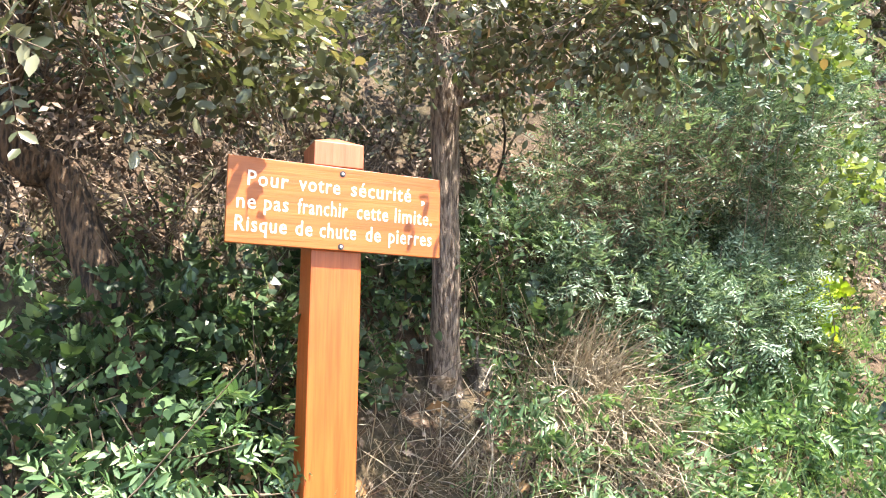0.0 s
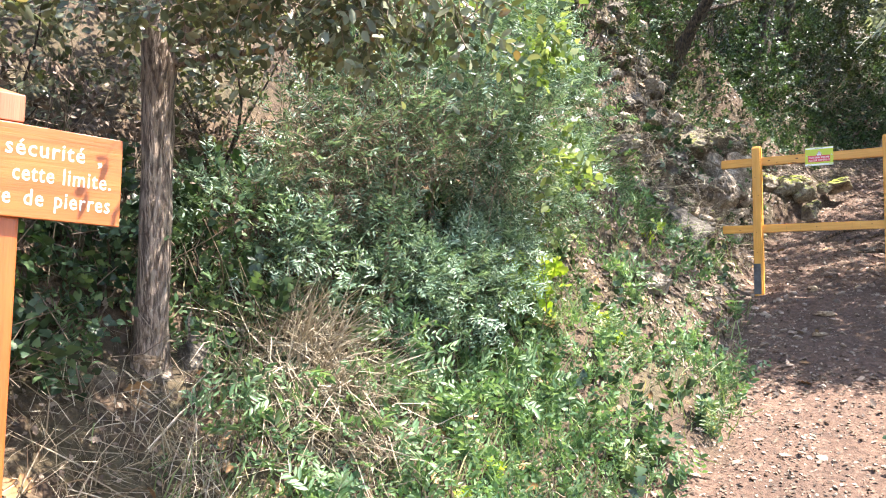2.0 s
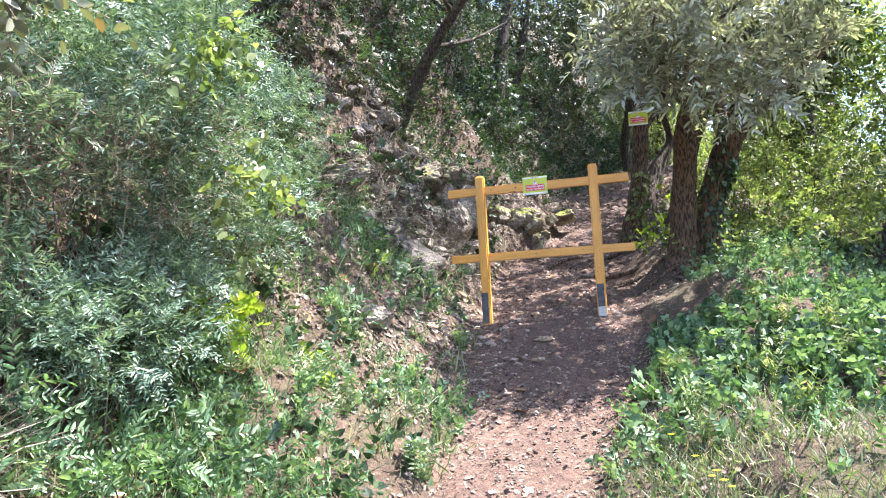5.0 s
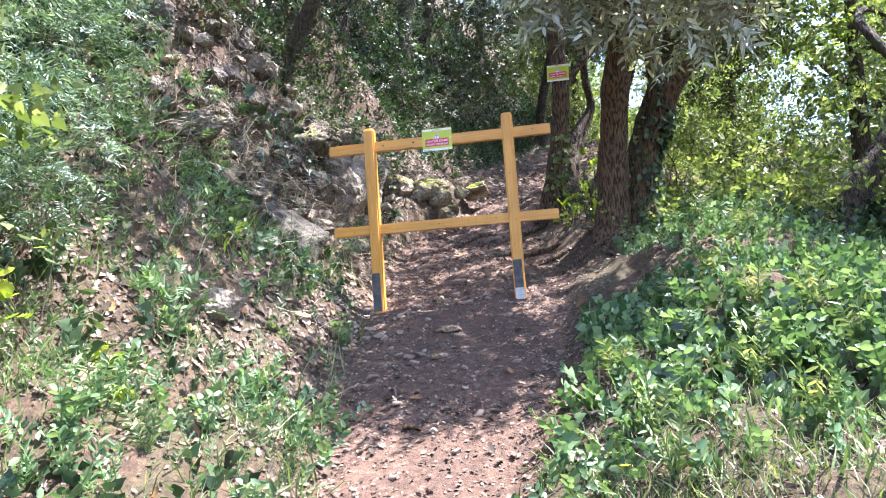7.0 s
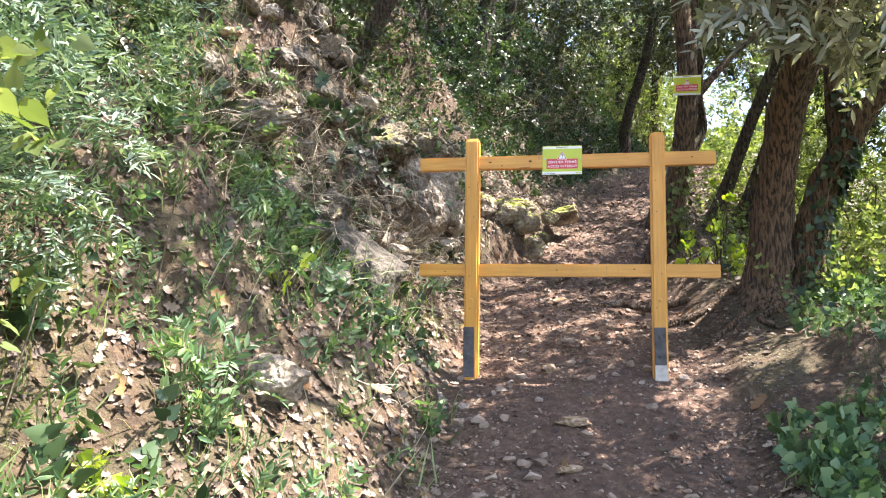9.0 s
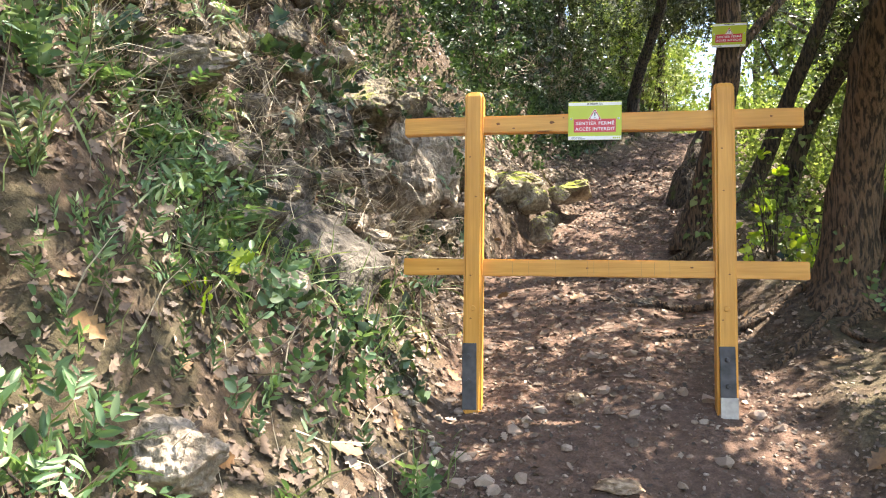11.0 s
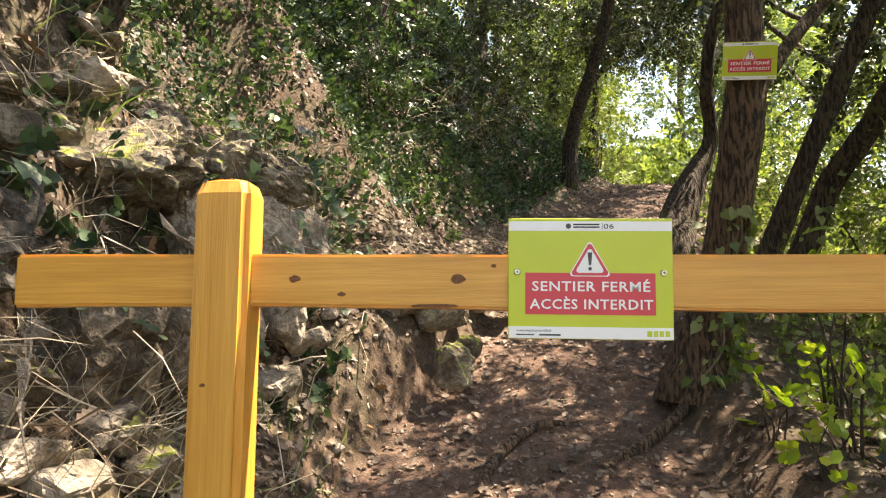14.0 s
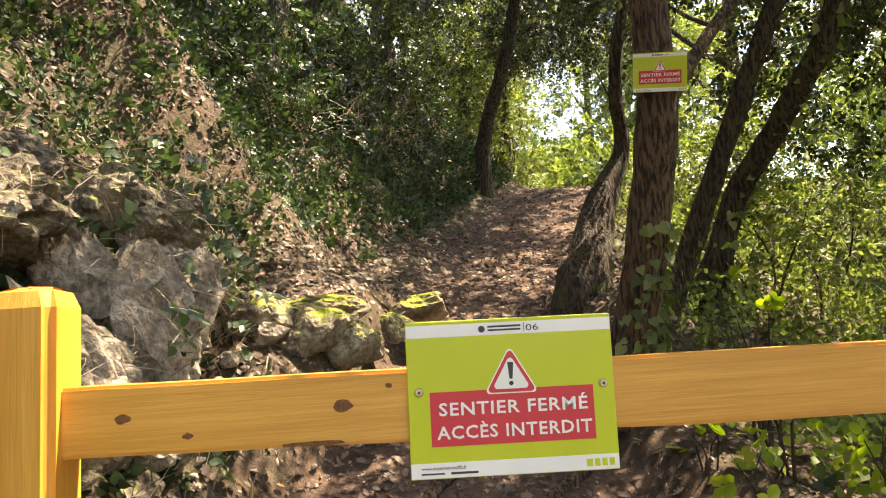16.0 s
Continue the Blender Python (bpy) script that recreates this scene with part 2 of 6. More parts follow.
# leaf outlines along +x, width in y, face up in z
OVAL = (np.array([(0, 0, 0), (0.3, 0.21, 0.05), (0.72, 0.19, 0.03), (1, 0, -0.08), (0.72, -0.19, 0.03), (0.3, -0.21, 0.05)]), [(0, 1, 2, 3), (0, 3, 4, 5)])
LANCE = (np.array([(0, 0, 0), (0.28, 0.095, 0.03), (0.64, 0.09, 0.02), (1, 0, -0.07), (0.64, -0.09, 0.02), (0.28, -0.095, 0.03)]), [(0, 1, 2, 3), (0, 3, 4, 5)])
SLIM = (np.array([(0, 0, 0), (0.45, 0.105, 0.03), (1, 0, -0.05), (0.45, -0.105, 0.03)]), [(0, 1, 2), (0, 2, 3)])
WIDE = (np.array([(0, 0, 0), (0.42, 0.30, 0.06), (1, 0, -0.08), (0.42, -0.30, 0.06)]), [(0, 1, 2), (0, 2, 3)])
BLADE = (np.array([(0, 0.022, 0), (0, -0.022, 0), (0.5, 0.018, 0.10), (0.5, -0.018, 0.10), (1, 0, -0.05)]), [(0, 1, 3, 2), (2, 3, 4)])
IVY = (np.array([(0.04, 0, 0), (-0.12, 0.20, 0.02), (0.10, 0.42, 0.03), (0.38, 0.40, 0), (0.62, 0.24, 0.03), (1, 0, -0.06), (0.62, -0.24, 0.03), (0.38, -0.40, 0), (0.10, -0.42, 0.03), (-0.12, -0.20, 0.02)]),
       [(0, 1, 2, 3), (0, 3, 4, 5), (0, 5, 6, 7), (0, 7, 8, 9)])
LOBED = (np.array([(0, 0, 0), (0.18, 0.10, 0.03), (0.30, 0.26, 0.09), (0.42, 0.13, 0.02), (0.56, 0.30, 0.10), (0.68, 0.14, 0.02), (0.82, 0.2, 0.07), (1, 0, 0.05),
                   (0.82, -0.2, 0.07), (0.68, -0.14, 0.02), (0.56, -0.30, 0.10), (0.42, -0.13, 0.02), (0.30, -0.26, 0.09), (0.18, -0.10, 0.03)]),
         [(0, 1, 2, 3), (0, 3, 5, 7), (3, 4, 5), (5, 6, 7), (0, 7, 9, 11), (7, 8, 9), (9, 10, 11), (0, 11, 12, 13)])


def leaves(name, shape, pos, way, up, size, mat, width=1.0):
    """One mesh of many leaves."""
    tv, tf = shape
    n, k = len(pos), len(tv)
    x = unit(way)
    y = unit(np.cross(up, x))
    z = np.cross(x, y)
    size = np.broadcast_to(np.asarray(size, float), (n,))
    v = pos[:, None, :] + size[:, None, None] * (tv[None, :, 0:1] * x[:, None, :] + width * tv[None, :, 1:2] * y[:, None, :] + tv[None, :, 2:3] * z[:, None, :])
    off = (np.arange(n) * k)[:, None]
    by = {}
    for f in tf:
        by.setdefault(len(f), []).append(off + np.array(f)[None, :])
    return np_mesh(name, v.reshape(-1, 3), [np.concatenate(b) for b in by.values()], mat)


def rand_dirs(n, lift=0.0):
    d = unit(rng.normal(size=(n, 3)))
    d[:, 2] += lift
    return unit(d)


def sprays(base, way, length, count, angle=50, flat=0.6, droop=0.0):
    """Leaf places along twigs: count leaves a twig, in two rows, with the leaf's way and up."""
    n = len(base)
    length = np.broadcast_to(np.asarray(length, float), (n,))
    side = unit(np.cross(way, rand_dirs(n, 1.5 * flat)))
    upv = np.cross(side, way)
    upv = np.where(upv[:, 2:3] < 0, -upv, upv)
    s = (np.arange(count) // 2 + 1) / (count // 2 + 0.5)
    sg = np.where(np.arange(count) % 2, 1.0, -1.0)
    p = base[:, None, :] + length[:, None, None] * s[None, :, None] * way[:, None, :]
    p[..., 2] -= droop * length[:, None] * s[None, :] ** 2
    c, sn = math.cos(radians(angle)), math.sin(radians(angle))
    w = c * way[:, None, :] + sn * sg[None, :, None] * side[:, None, :] + rng.normal(0, 0.16, (n, count, 3))
    u = upv[:, None, :] + rng.normal(0, 0.28, (n, count, 3))
    return p.reshape(-1, 3), w.reshape(-1, 3), u.reshape(-1, 3)


def tube(pts, radii, sides=8, rough=0.0, freq=6.0):
    """Points and quads of a limb along pts."""
    pts, radii = np.asarray(pts, float), np.asarray(radii, float)
    d = unit(np.gradient(pts, axis=0))
    ref = np.array([1.0, 0, 0]) if abs(d[0][0]) < 0.8 else np.array([0, 1.0, 0])
    vs = []
    for i, (p, r) in enumerate(zip(pts, radii)):
        a = unit(np.cross(d[i], ref))
        b = np.cross(d[i], a)
        for k in range(sides):
            th = 2 * math.pi * k / sides
            rr = r * (1 + rough * noise.noise(Vector(p * freq) + Vector((math.cos(th) * 1.7, math.sin(th) * 1.7, 0))))
            vs.append(p + rr * (math.cos(th) * a + math.sin(th) * b))
    n = len(pts)
    f = [(i * sides + k, i * sides + (k + 1) % sides, (i + 1) * sides + (k + 1) % sides, (i + 1) * sides + k) for i in range(n - 1) for k in range(sides)]
    return np.array(vs), np.array(f)


def smooth_line(ctrl, n):
    """A smooth line through the control points (with radius as the fourth number)."""
    c = np.asarray(ctrl, float)
    s = np.linspace(0, len(c) - 1, n)
    out = []
    for q in s:
        i = min(int(q), len(c) - 2)
        u = q - i
        p0, p1, p2, p3 = c[max(i - 1, 0)], c[i], c[i + 1], c[min(i + 2, len(c) - 1)]
        out.append(0.5 * (2 * p1 + (p2 - p0) * u + (2 * p0 - 5 * p1 + 4 * p2 - p3) * u * u + (3 * p1 - p0 - 3 * p2 + p3) * u ** 3))
    return np.array(out)


def limb(name, ctrl, mat, parent=None, n=16, sides=10, rough=0.25, label=""):
    c = smooth_line(ctrl, n)
    v, f = tube(c[:, :3], np.maximum(c[:, 3], 0.002), sides, rough)
    return link(name, np_mesh(name, v, [f], mat, True), parent, label)


def many_limbs(name, lines, mat, parent=None, sides=4, label=""):
    """Thin twigs, joined."""
    vs, fs, o = [], [], 0
    for c in lines:
        v, f = tube(c[:, :3], c[:, 3], sides)
        vs.append(v)
        fs.append(f + o)
        o += len(v)
    return link(name, np_mesh(name, np.concatenate(vs), [np.concatenate(fs)], mat, True), parent, label)


# ---- the lie of the land ----
def vnoise(x, y, scale, seed):
    r = np.random.default_rng(seed)
    g = r.random((64, 64))
    u, v = np.asarray(x) * scale + 500, np.asarray(y) * scale + 500
    i, j = np.floor(u).astype(int), np.floor(v).astype(int)
    fu, fv = u - i, v - j
    fu, fv = fu * fu * (3 - 2 * fu), fv * fv * (3 - 2 * fv)
    i, j, i1, j1 = i % 64, j % 64, (i + 1) % 64, (j + 1) % 64
    return (g[i, j] * (1 - fu) + g[i1, j] * fu) * (1 - fv) + (g[i, j1] * (1 - fu) + g[i1, j1] * fu) * fv - 0.5


def soft_interp(y, ys, vs, w=0.35):
    return sum(np.interp(y + o * w, ys, vs) for o in (-1, -0.5, 0, 0.5, 1)) / 5


def trail_z(y):
    return soft_interp(y, [-200, -40, -9, -6, -5, -4, -2.95, -2.16, -0.6, 0, 1.5, 2.5, 3, 4.2, 9.5, 10.6, 14, 20, 60, 200],
                       [-6, -2.6, -1.95, -1.9, -1.82, -1.53, -1.14, -0.86, -0.25, 0, 0.5, 0.82, 1.05, 1.55, 3.62, 3.8, 3.7, 4.6, 18, 38])


def trail_left(y):
    return soft_interp(y, [-200, -9, -5.5, -4, -3, -2.3, -1.5, 0, 1.2, 2.2, 3, 5, 7, 10, 14, 60], [-1.6, -1.3, -1.1, -0.72, -0.38, -0.38, -0.55, -0.74, -0.72, -0.85, -0.42, 0.02, 0.6, 1.75, 2.8, 8])


def trail_right(y):
    return soft_interp(y, [-200, -9, -5, -3, -2.2, -1.5, 0, 1.5, 3, 5, 7, 10, 14, 60], [2.2, 1.9, 1.15, 0.55, 0.62, 0.88, 0.95, 0.85, 0.78, 1.15, 1.8, 3.0, 4.1, 10])


def sstep(a, b, v):
    q = np.clip((v - a) / (b - a), 0, 1)
    return q * q * (3 - 2 * q)


def land(x, y):
    """Height of the ground."""
    x, y = np.asarray(x, float), np.asarray(y, float)
    z = trail_z(y)
    u = np.maximum(trail_left(y) - x, 0)
    face = np.where(u < 2.6, 0.85 * u + 0.25 * u * u, 3.9 + 1.35 * (np.minimum(u, 8) - 2.6) + 0.25 * np.maximum(u - 8, 0))
    face = face + 1.5 * np.clip(u - 0.85, 0, 1.3) * sstep(-0.8, 1.0, y)
    um = np.minimum(u, 1.5)
    kn = sstep(-4.7, -3.6, y)
    low = (1.08 * um - 0.06 * um * um) * (1 - kn) + (0.72 * um + 0.03 * um * um) * kn + 1.5 * np.clip(u - 1.5, 0, 6.5) + 0.25 * np.maximum(u - 8, 0)
    kf = sstep(-2.6, -1.3, y)
    bank = low * (1 - kf) + face * kf
    shelf = 0.42 * sstep(0, 0.22, u) + 0.30 * np.minimum(u, 1.15) + 1.55 * np.clip(u - 1.15, 0, 6) + 0.25 * np.maximum(u - 7.15, 0)
    k = sstep(1.9, 2.7, y) * (1 - sstep(3.5, 4.8, y))
    far = 0.45 * np.minimum(u, 0.6) + 1.25 * np.clip(u - 0.6, 0, 7.2) + 0.25 * np.maximum(u - 7.8, 0)
    k2 = sstep(3.5, 4.8, y)
    left = bank * (1 - k) * (1 - k2) + shelf * k + far * k2
    v = np.maximum(x - trail_right(y), 0)
    near = 0.20 * (1 - np.exp(-v / 0.35)) + 0.14 * sstep(0.5, 1.1, v) - 0.10 * np.maximum(v - 1.5, 0)
    down = 0.26 * (1 - sstep(5.5, 8, y)) * (1 - np.exp(-v / 0.12)) - 0.5 * np.clip(v - 0.35, 0, 9) - 0.1 * np.maximum(v - 9, 0)
    r = sstep(0.6, 2.2, y)
    right = near * (1 - r) + down * r
    fade = 1 / (1 + (np.hypot(x, y) / 90) ** 4)
    z = z + (left + right) * fade
    off = np.minimum(u + v, 1.0)
    z = z + vnoise(x, y, 1.6, 1) * (0.03 + 0.22 * off) + vnoise(x, y, 5.0, 2) * (0.03 + 0.08 * off) + vnoise(x, y, 14, 3) * (0.014 + 0.03 * off)
    return z


def axis_cuts(lo, hi, step, reach):
    mid = np.arange(lo, hi + step / 2, step)
    grow = [step]
    while sum(grow) < reach:
        grow.append(grow[-1] * 1.22)
    g = np.cumsum(grow)
    return np.concatenate([lo - g[::-1], mid, hi + g])


gx, gy = axis_cuts(-3.4, 3.6, 0.05, 400), axis_cuts(-8.6, 8.5, 0.055, 400)
XX, YY = np.meshgrid(gx, gy, indexing="ij")
ZZ = land(XX, YY)
gv = np.stack([XX, YY, ZZ], -1).reshape(-1, 3)
ids = np.arange(len(gv)).reshape(XX.shape)
gf = np.stack([ids[:-1, :-1], ids[1:, :-1], ids[1:, 1:], ids[:-1, 1:]], -1).reshape(-1, 4)
gme = np_mesh("ground", gv, [gf], M_EARTH, True)
trail = sstep(-0.25, 0.12, XX - trail_left(YY) + 0.3 * vnoise(XX, YY, 3, 5)) * sstep(-0.25, 0.12, trail_right(YY) - XX + 0.3 * vnoise(XX, YY, 3, 6))
gme.attributes.new("trail", "FLOAT", "POINT").data.foreach_set("value", trail.ravel().astype(np.float32))
tagged(link("ground", gme), "brown stony earth trail climbing beside a leafy bank", "ground", kind="structure")


def on_land(x, y):
    return np.stack([x, y, land(x, y)], -1)


def land_normal(x, y):
    e = 0.06
    return unit(np.stack([-(land(x + e, y) - land(x - e, y)) / (2 * e), -(land(x, y + e) - land(x, y - e)) / (2 * e), np.ones_like(x)], -1))

# ---- wood, signs ----
def box_bm(x0, x1, y0, y1, z0, z1, bevel=0.004, seg=2):
    bm = bmesh.new()
    bmesh.ops.create_cube(bm, size=1)
    for v in bm.verts:
        v.co = Vector(((x0, x1)[v.co.x > 0], (y0, y1)[v.co.y > 0], (z0, z1)[v.co.z > 0]))
    if bevel:
        bmesh.ops.bevel(bm, geom=bm.edges[:], offset=bevel, segments=seg, affect="EDGES", profile=0.6)
    return bm


def disc_bm(r, depth, seg=14, dome=0.0):
    """A disc facing -y."""
    bm = bmesh.new()
    bmesh.ops.create_cone(bm, cap_ends=True, segments=seg, radius1=r, radius2=r * (1 - dome), depth=depth, matrix=Matrix.Rotation(math.pi / 2, 4, "X"))
    return bm


def lettering(name, text, width, height, mat, parent, m, bold=0.0, label="", depth=0.0012, space=1.0):
    """Raised letters, stretched to the width and height given, standing on the local xz plane and facing -y."""
    cu = bpy.data.curves.new("letters", "FONT")
    cu.body, cu.size, cu.extrude, cu.offset, cu.resolution_u, cu.space_character = text, 1.0, 0.01, bold, 2, space
    tmp = new("letters", cu)
    me = bpy.data.meshes.new_from_object(tmp.evaluated_get(bpy.context.evaluated_depsgraph_get()))
    bpy.data.objects.remove(tmp)
    n = len(me.vertices)
    co = np.empty(n * 3, np.float32)
    me.vertices.foreach_get("co", co)
    co = co.reshape(-1, 3)
    lo, hi = co.min(0), co.max(0)
    k = height / 0.72
    out = np.stack([(co[:, 0] - lo[0]) * width / (hi[0] - lo[0]), -co[:, 2] / 0.01 * depth, co[:, 1] * k], -1)
    me.vertices.foreach_set("co", out.astype(np.float32).ravel())
    me.materials.clear()
    me.materials.append(mat)
    me.name = name
    ob = link(name, me, parent, label)
    ob.matrix_local = m
    return ob


def rounded_post(x, y0, y1, w, z0, z1, lean=0.0, cap=0.027):
    """A square post with bevelled long edges and a rounded top."""
    bm = box_bm(-w / 2, w / 2, y0, y1, z0, z1, 0)
    bmesh.ops.bevel(bm, geom=[e for e in bm.edges if abs(e.verts[0].co.z - e.verts[1].co.z) > 0.1], offset=0.012, segments=3, affect="EDGES")
    ring = [e for e in bm.edges if e.verts[0].co.z > z1 - 1e-4 and e.verts[1].co.z > z1 - 1e-4]
    bmesh.ops.bevel(bm, geom=ring, offset=cap, segments=2, affect="EDGES", profile=0.56)
    for v in bm.verts:
        v.co.x += x + lean * v.co.z
    return bm


def ring_knot(name, parent, x, y, z, r, long=1.6):
    bm = bmesh.new()
    bmesh.ops.create_circle(bm, cap_ends=True, segments=12, radius=r)
    for v in bm.verts:
        a = math.atan2(v.co.y, v.co.x)
        q = 1 + 0.35 * noise.noise(Vector((math.cos(a) * 2 + x * 31, math.sin(a) * 2, z * 17)))
        v.co = Vector((x + v.co.x * long * q, y, z + v.co.y * q))
    return part(name, bm, M_KNOT, parent)


GATE_TILT = -0.0163
gate = tagged(holder("trail_barrier"), "honey-stained pine barrier of two posts and rails across trail", "barrier")
for px, lean, top, shoe_mat, shoe_x in ((-0.606, 0.007, 1.556, M_STEEL, -0.012), (0.570, 0.015, 1.54, M_STEEL, 0.0)):
    post = part("post", rounded_post(px, -0.024, 0.062, 0.092, -0.12, top, lean), M_GATE[2], gate)
    shoe = part("post_shoe", box_bm(px + shoe_x - 0.034, px + shoe_x + 0.036, -0.030, -0.0235, -0.02, 0.30, 0.002, 1), shoe_mat, post, "dark steel ground shoe")
    if px > 0:
        part("shoe_foot", box_bm(px - 0.036, px + 0.042, -0.036, -0.0305, -0.05, 0.07, 0.002, 1), M_STEEL_PALE, post, "pale bare steel foot of the shoe")
    for bz in (0.12, 0.24):
        b = disc_bm(0.012, 0.012, 8, 0.3)
        bmesh.ops.translate(b, verts=b.verts, vec=(px + shoe_x, -0.035, bz))
        part("bolt", b, M_STEEL, post)
    for kz in (0.42, 0.63, 1.02, 1.22):
        ring_knot("knot", post, px + lean * kz + 0.02 * math.sin(kz * 40 + px), -0.0246, kz, 0.0032)
    b = disc_bm(0.014, 0.008, 12, 0.2)
    bmesh.ops.translate(b, verts=b.verts, vec=(px + 0.006, -0.026, 0.47))
    part("dowel", b, M_GATE[0], post)
for zc, hh in ((1.377, 0.0435), (0.662, 0.0405)):
    bm = box_bm(-0.956, 0.944, 0.0, 0.048, zc - hh, zc + hh, 0)
    bmesh.ops.subdivide_edges(bm, edges=[e for e in bm.edges if abs(e.verts[0].co.x - e.verts[1].co.x) > 1], cuts=40, use_grid_fill=True)
    bmesh.ops.bevel(bm, geom=[e for e in bm.edges if len(e.link_faces) == 2 and e.calc_face_angle(0) > 1.0], offset=0.004, segments=2, affect="EDGES")
    for v in bm.verts:
        v.co.z += GATE_TILT * v.co.x + (0.0035 * noise.noise(Vector((v.co.x * 5, zc * 9, 0))) if v.co.z < zc else 0.001 * noise.noise(Vector((v.co.x * 7, zc, 3))))
    rail = part("rail", bm, M_GATE[0], gate)
    if zc > 1:
        for kx, kz, r in ((-0.478, 1.388, 0.006), (-0.212, 1.383, 0.0075), (-0.40, 1.362, 0.004), (-0.155, 1.404, 0.003), (0.80, 1.37, 0.004)):
            ring_knot("knot", rail, kx, -0.0006, kz, r)
        ring_knot("bark_edge", rail, -0.25, -0.0006, 1.342, 0.003, 14)
    else:
        for kx in (-0.78, 0.43, -0.05):
            ring_knot("knot", rail, kx, -0.0006, 0.663, 0.004)
        for kx in (-0.41, -0.33, -0.2, -0.05, -0.02, 0.05, 0.2, 0.26, 0.33):
            part("saw_mark", box_bm(kx, kx + 0.0018, -0.0007, 0.004, 0.63 + GATE_TILT * kx, 0.695 + GATE_TILT * kx, 0), M_SAW, rail)


def closed_sign():
    """The closed-trail sign, 0.254 by 0.189 m, centred on its origin and facing -y."""
    w, h = 0.254, 0.189
    s = holder("warning_sign")
    X = lambda u: (u - 0.5) * w
    Z = lambda v: (0.5 - v) * h
    part("panel", box_bm(-w / 2, w / 2, -0.0015, 0.0025, -h / 2, h / 2, 0.0008, 1), M_GREEN, s, "lime green sign panel")

    def patch(name, u0, u1, v0, v1, mat, y, label=""):
        return part(name, box_bm(X(u0), X(u1), y, y + 0.001, Z(v1), Z(v0), 0), mat, s, label)
    patch("top_band", 0.003, 0.997, 0.025, 0.105, M_WHITE, -0.002, "white band with small print")
    patch("bottom_band", 0.003, 0.997, 0.90, 0.995, M_WHITE, -0.002, "white band with small print")
    patch("red_field", 0.105, 0.895, 0.455, 0.80, M_RED, -0.002, "red field with white capital letters")
    for nm, k, y, mat in (("triangle_rim", 1.0, -0.0023, M_WHITE), ("red_triangle", 0.92, -0.0026, M_RED), ("white_triangle", 0.68, -0.0029, M_WHITE)):
        bm = bmesh.new()
        cx, cz, rr = 0.0, Z(0.382), 0.0345 * k
        pts = []
        for i in range(3):
            a = math.pi / 2 + i * 2 * math.pi / 3
            for j in range(-3, 4):
                b = a + j * math.pi / 9
                pts.append((cx + (rr - 0.004) * math.cos(a) + 0.004 * math.cos(b), y, cz + (rr - 0.004) * math.sin(a) + 0.004 * math.sin(b)))
        f = bm.faces.new([bm.verts.new(p) for p in pts])
        ex = bmesh.ops.extrude_face_region(bm, geom=[f])
        bmesh.ops.translate(bm, verts=[v for v in ex["geom"] if isinstance(v, bmesh.types.BMVert)], vec=(0, 0.001, 0))
        part(nm, bm, mat, s)
    bm = bmesh.new()
    vs = [bm.verts.new((x, -0.0033, z)) for x, z in ((-0.0038, Z(0.285)), (0.0038, Z(0.285)), (0.0018, Z(0.392)), (-0.0018, Z(0.392)))]
    bm.faces.new(vs)
    part("exclamation_stroke", bm, M_BLACK, s)
    d = disc_bm(0.0028, 0.0006, 12)
    bmesh.ops.translate(d, verts=d.verts, vec=(0, -0.0033, Z(0.42)))
    part("exclamation_dot", d, M_BLACK, s)
    lettering("lettering", "SENTIER FERMÉ", 0.715 * w, 0.0155, M_WHITE, s, pose(X(0.147), -0.0021, Z(0.605)), 0.014, space=1.1)
    lettering("lettering", "ACCÈS INTERDIT", 0.745 * w, 0.0155, M_WHITE, s, pose(X(0.133), -0.0021, Z(0.752)), 0.014, space=1.1)
    lettering("lettering", "06", 0.062 * w, 0.0082, M_BLACK, s, pose(X(0.585), -0.0021, Z(0.087)), 0.0, depth=0.0005)
    lettering("lettering", "www.departement06.fr", 0.215 * w, 0.0042, M_BLACK, s, pose(X(0.05), -0.0021, Z(0.942)), 0.0, depth=0.0004)
    for u0, u1, v0, v1, mat in ((0.40, 0.56, 0.045, 0.058, M_BLACK), (0.40, 0.56, 0.068, 0.08, M_BLACK), (0.575, 0.578, 0.035, 0.09, M_BLACK), (0.05, 0.16, 0.962, 0.972, M_BLACK), (0.19, 0.32, 0.96, 0.974, M_BLACK),
                                (0.84, 0.87, 0.925, 0.972, M_GREEN), (0.88, 0.905, 0.925, 0.972, M_GREEN), (0.915, 0.94, 0.925, 0.972, M_GREEN), (0.95, 0.975, 0.925, 0.972, M_GREEN)):
        patch("print_bar", u0, u1, v0, v1, mat, -0.0026)
    d = disc_bm(0.0042, 0.0006, 16)
    bmesh.ops.translate(d, verts=d.verts, vec=(X(0.37), -0.0024, Z(0.065)))
    part("round_mark", d, M_BLACK, s)
    for u in (0.055, 0.945):
        d = disc_bm(0.0058, 0.004, 16, 0.35)
        bmesh.ops.translate(d, verts=d.verts, vec=(X(u), -0.0035, Z(0.45)))
        sc = part("screw", d, M_SCREW, s, "bright round screw head")
        d = disc_bm(0.0022, 0.001, 6)
        bmesh.ops.translate(d, verts=d.verts, vec=(X(u), -0.0056, Z(0.45)))
        part("screw_socket", d, M_BLACK, sc)
    return s


sign_a = tagged(closed_sign(), "lime green closed-trail warning sign screwed to the barrier rail", "sign", "closed-trail signs")
sign_a.matrix_world = pose(-0.0055, -0.006, 1.3815, 2.0, 1.25, 0)
sign_b = copy_thing(sign_a, pose(1.125, 2.365, 2.665, 8, 4.5, -10))
tagged(sign_b, "lime green closed-trail warning sign fixed to a tree trunk")

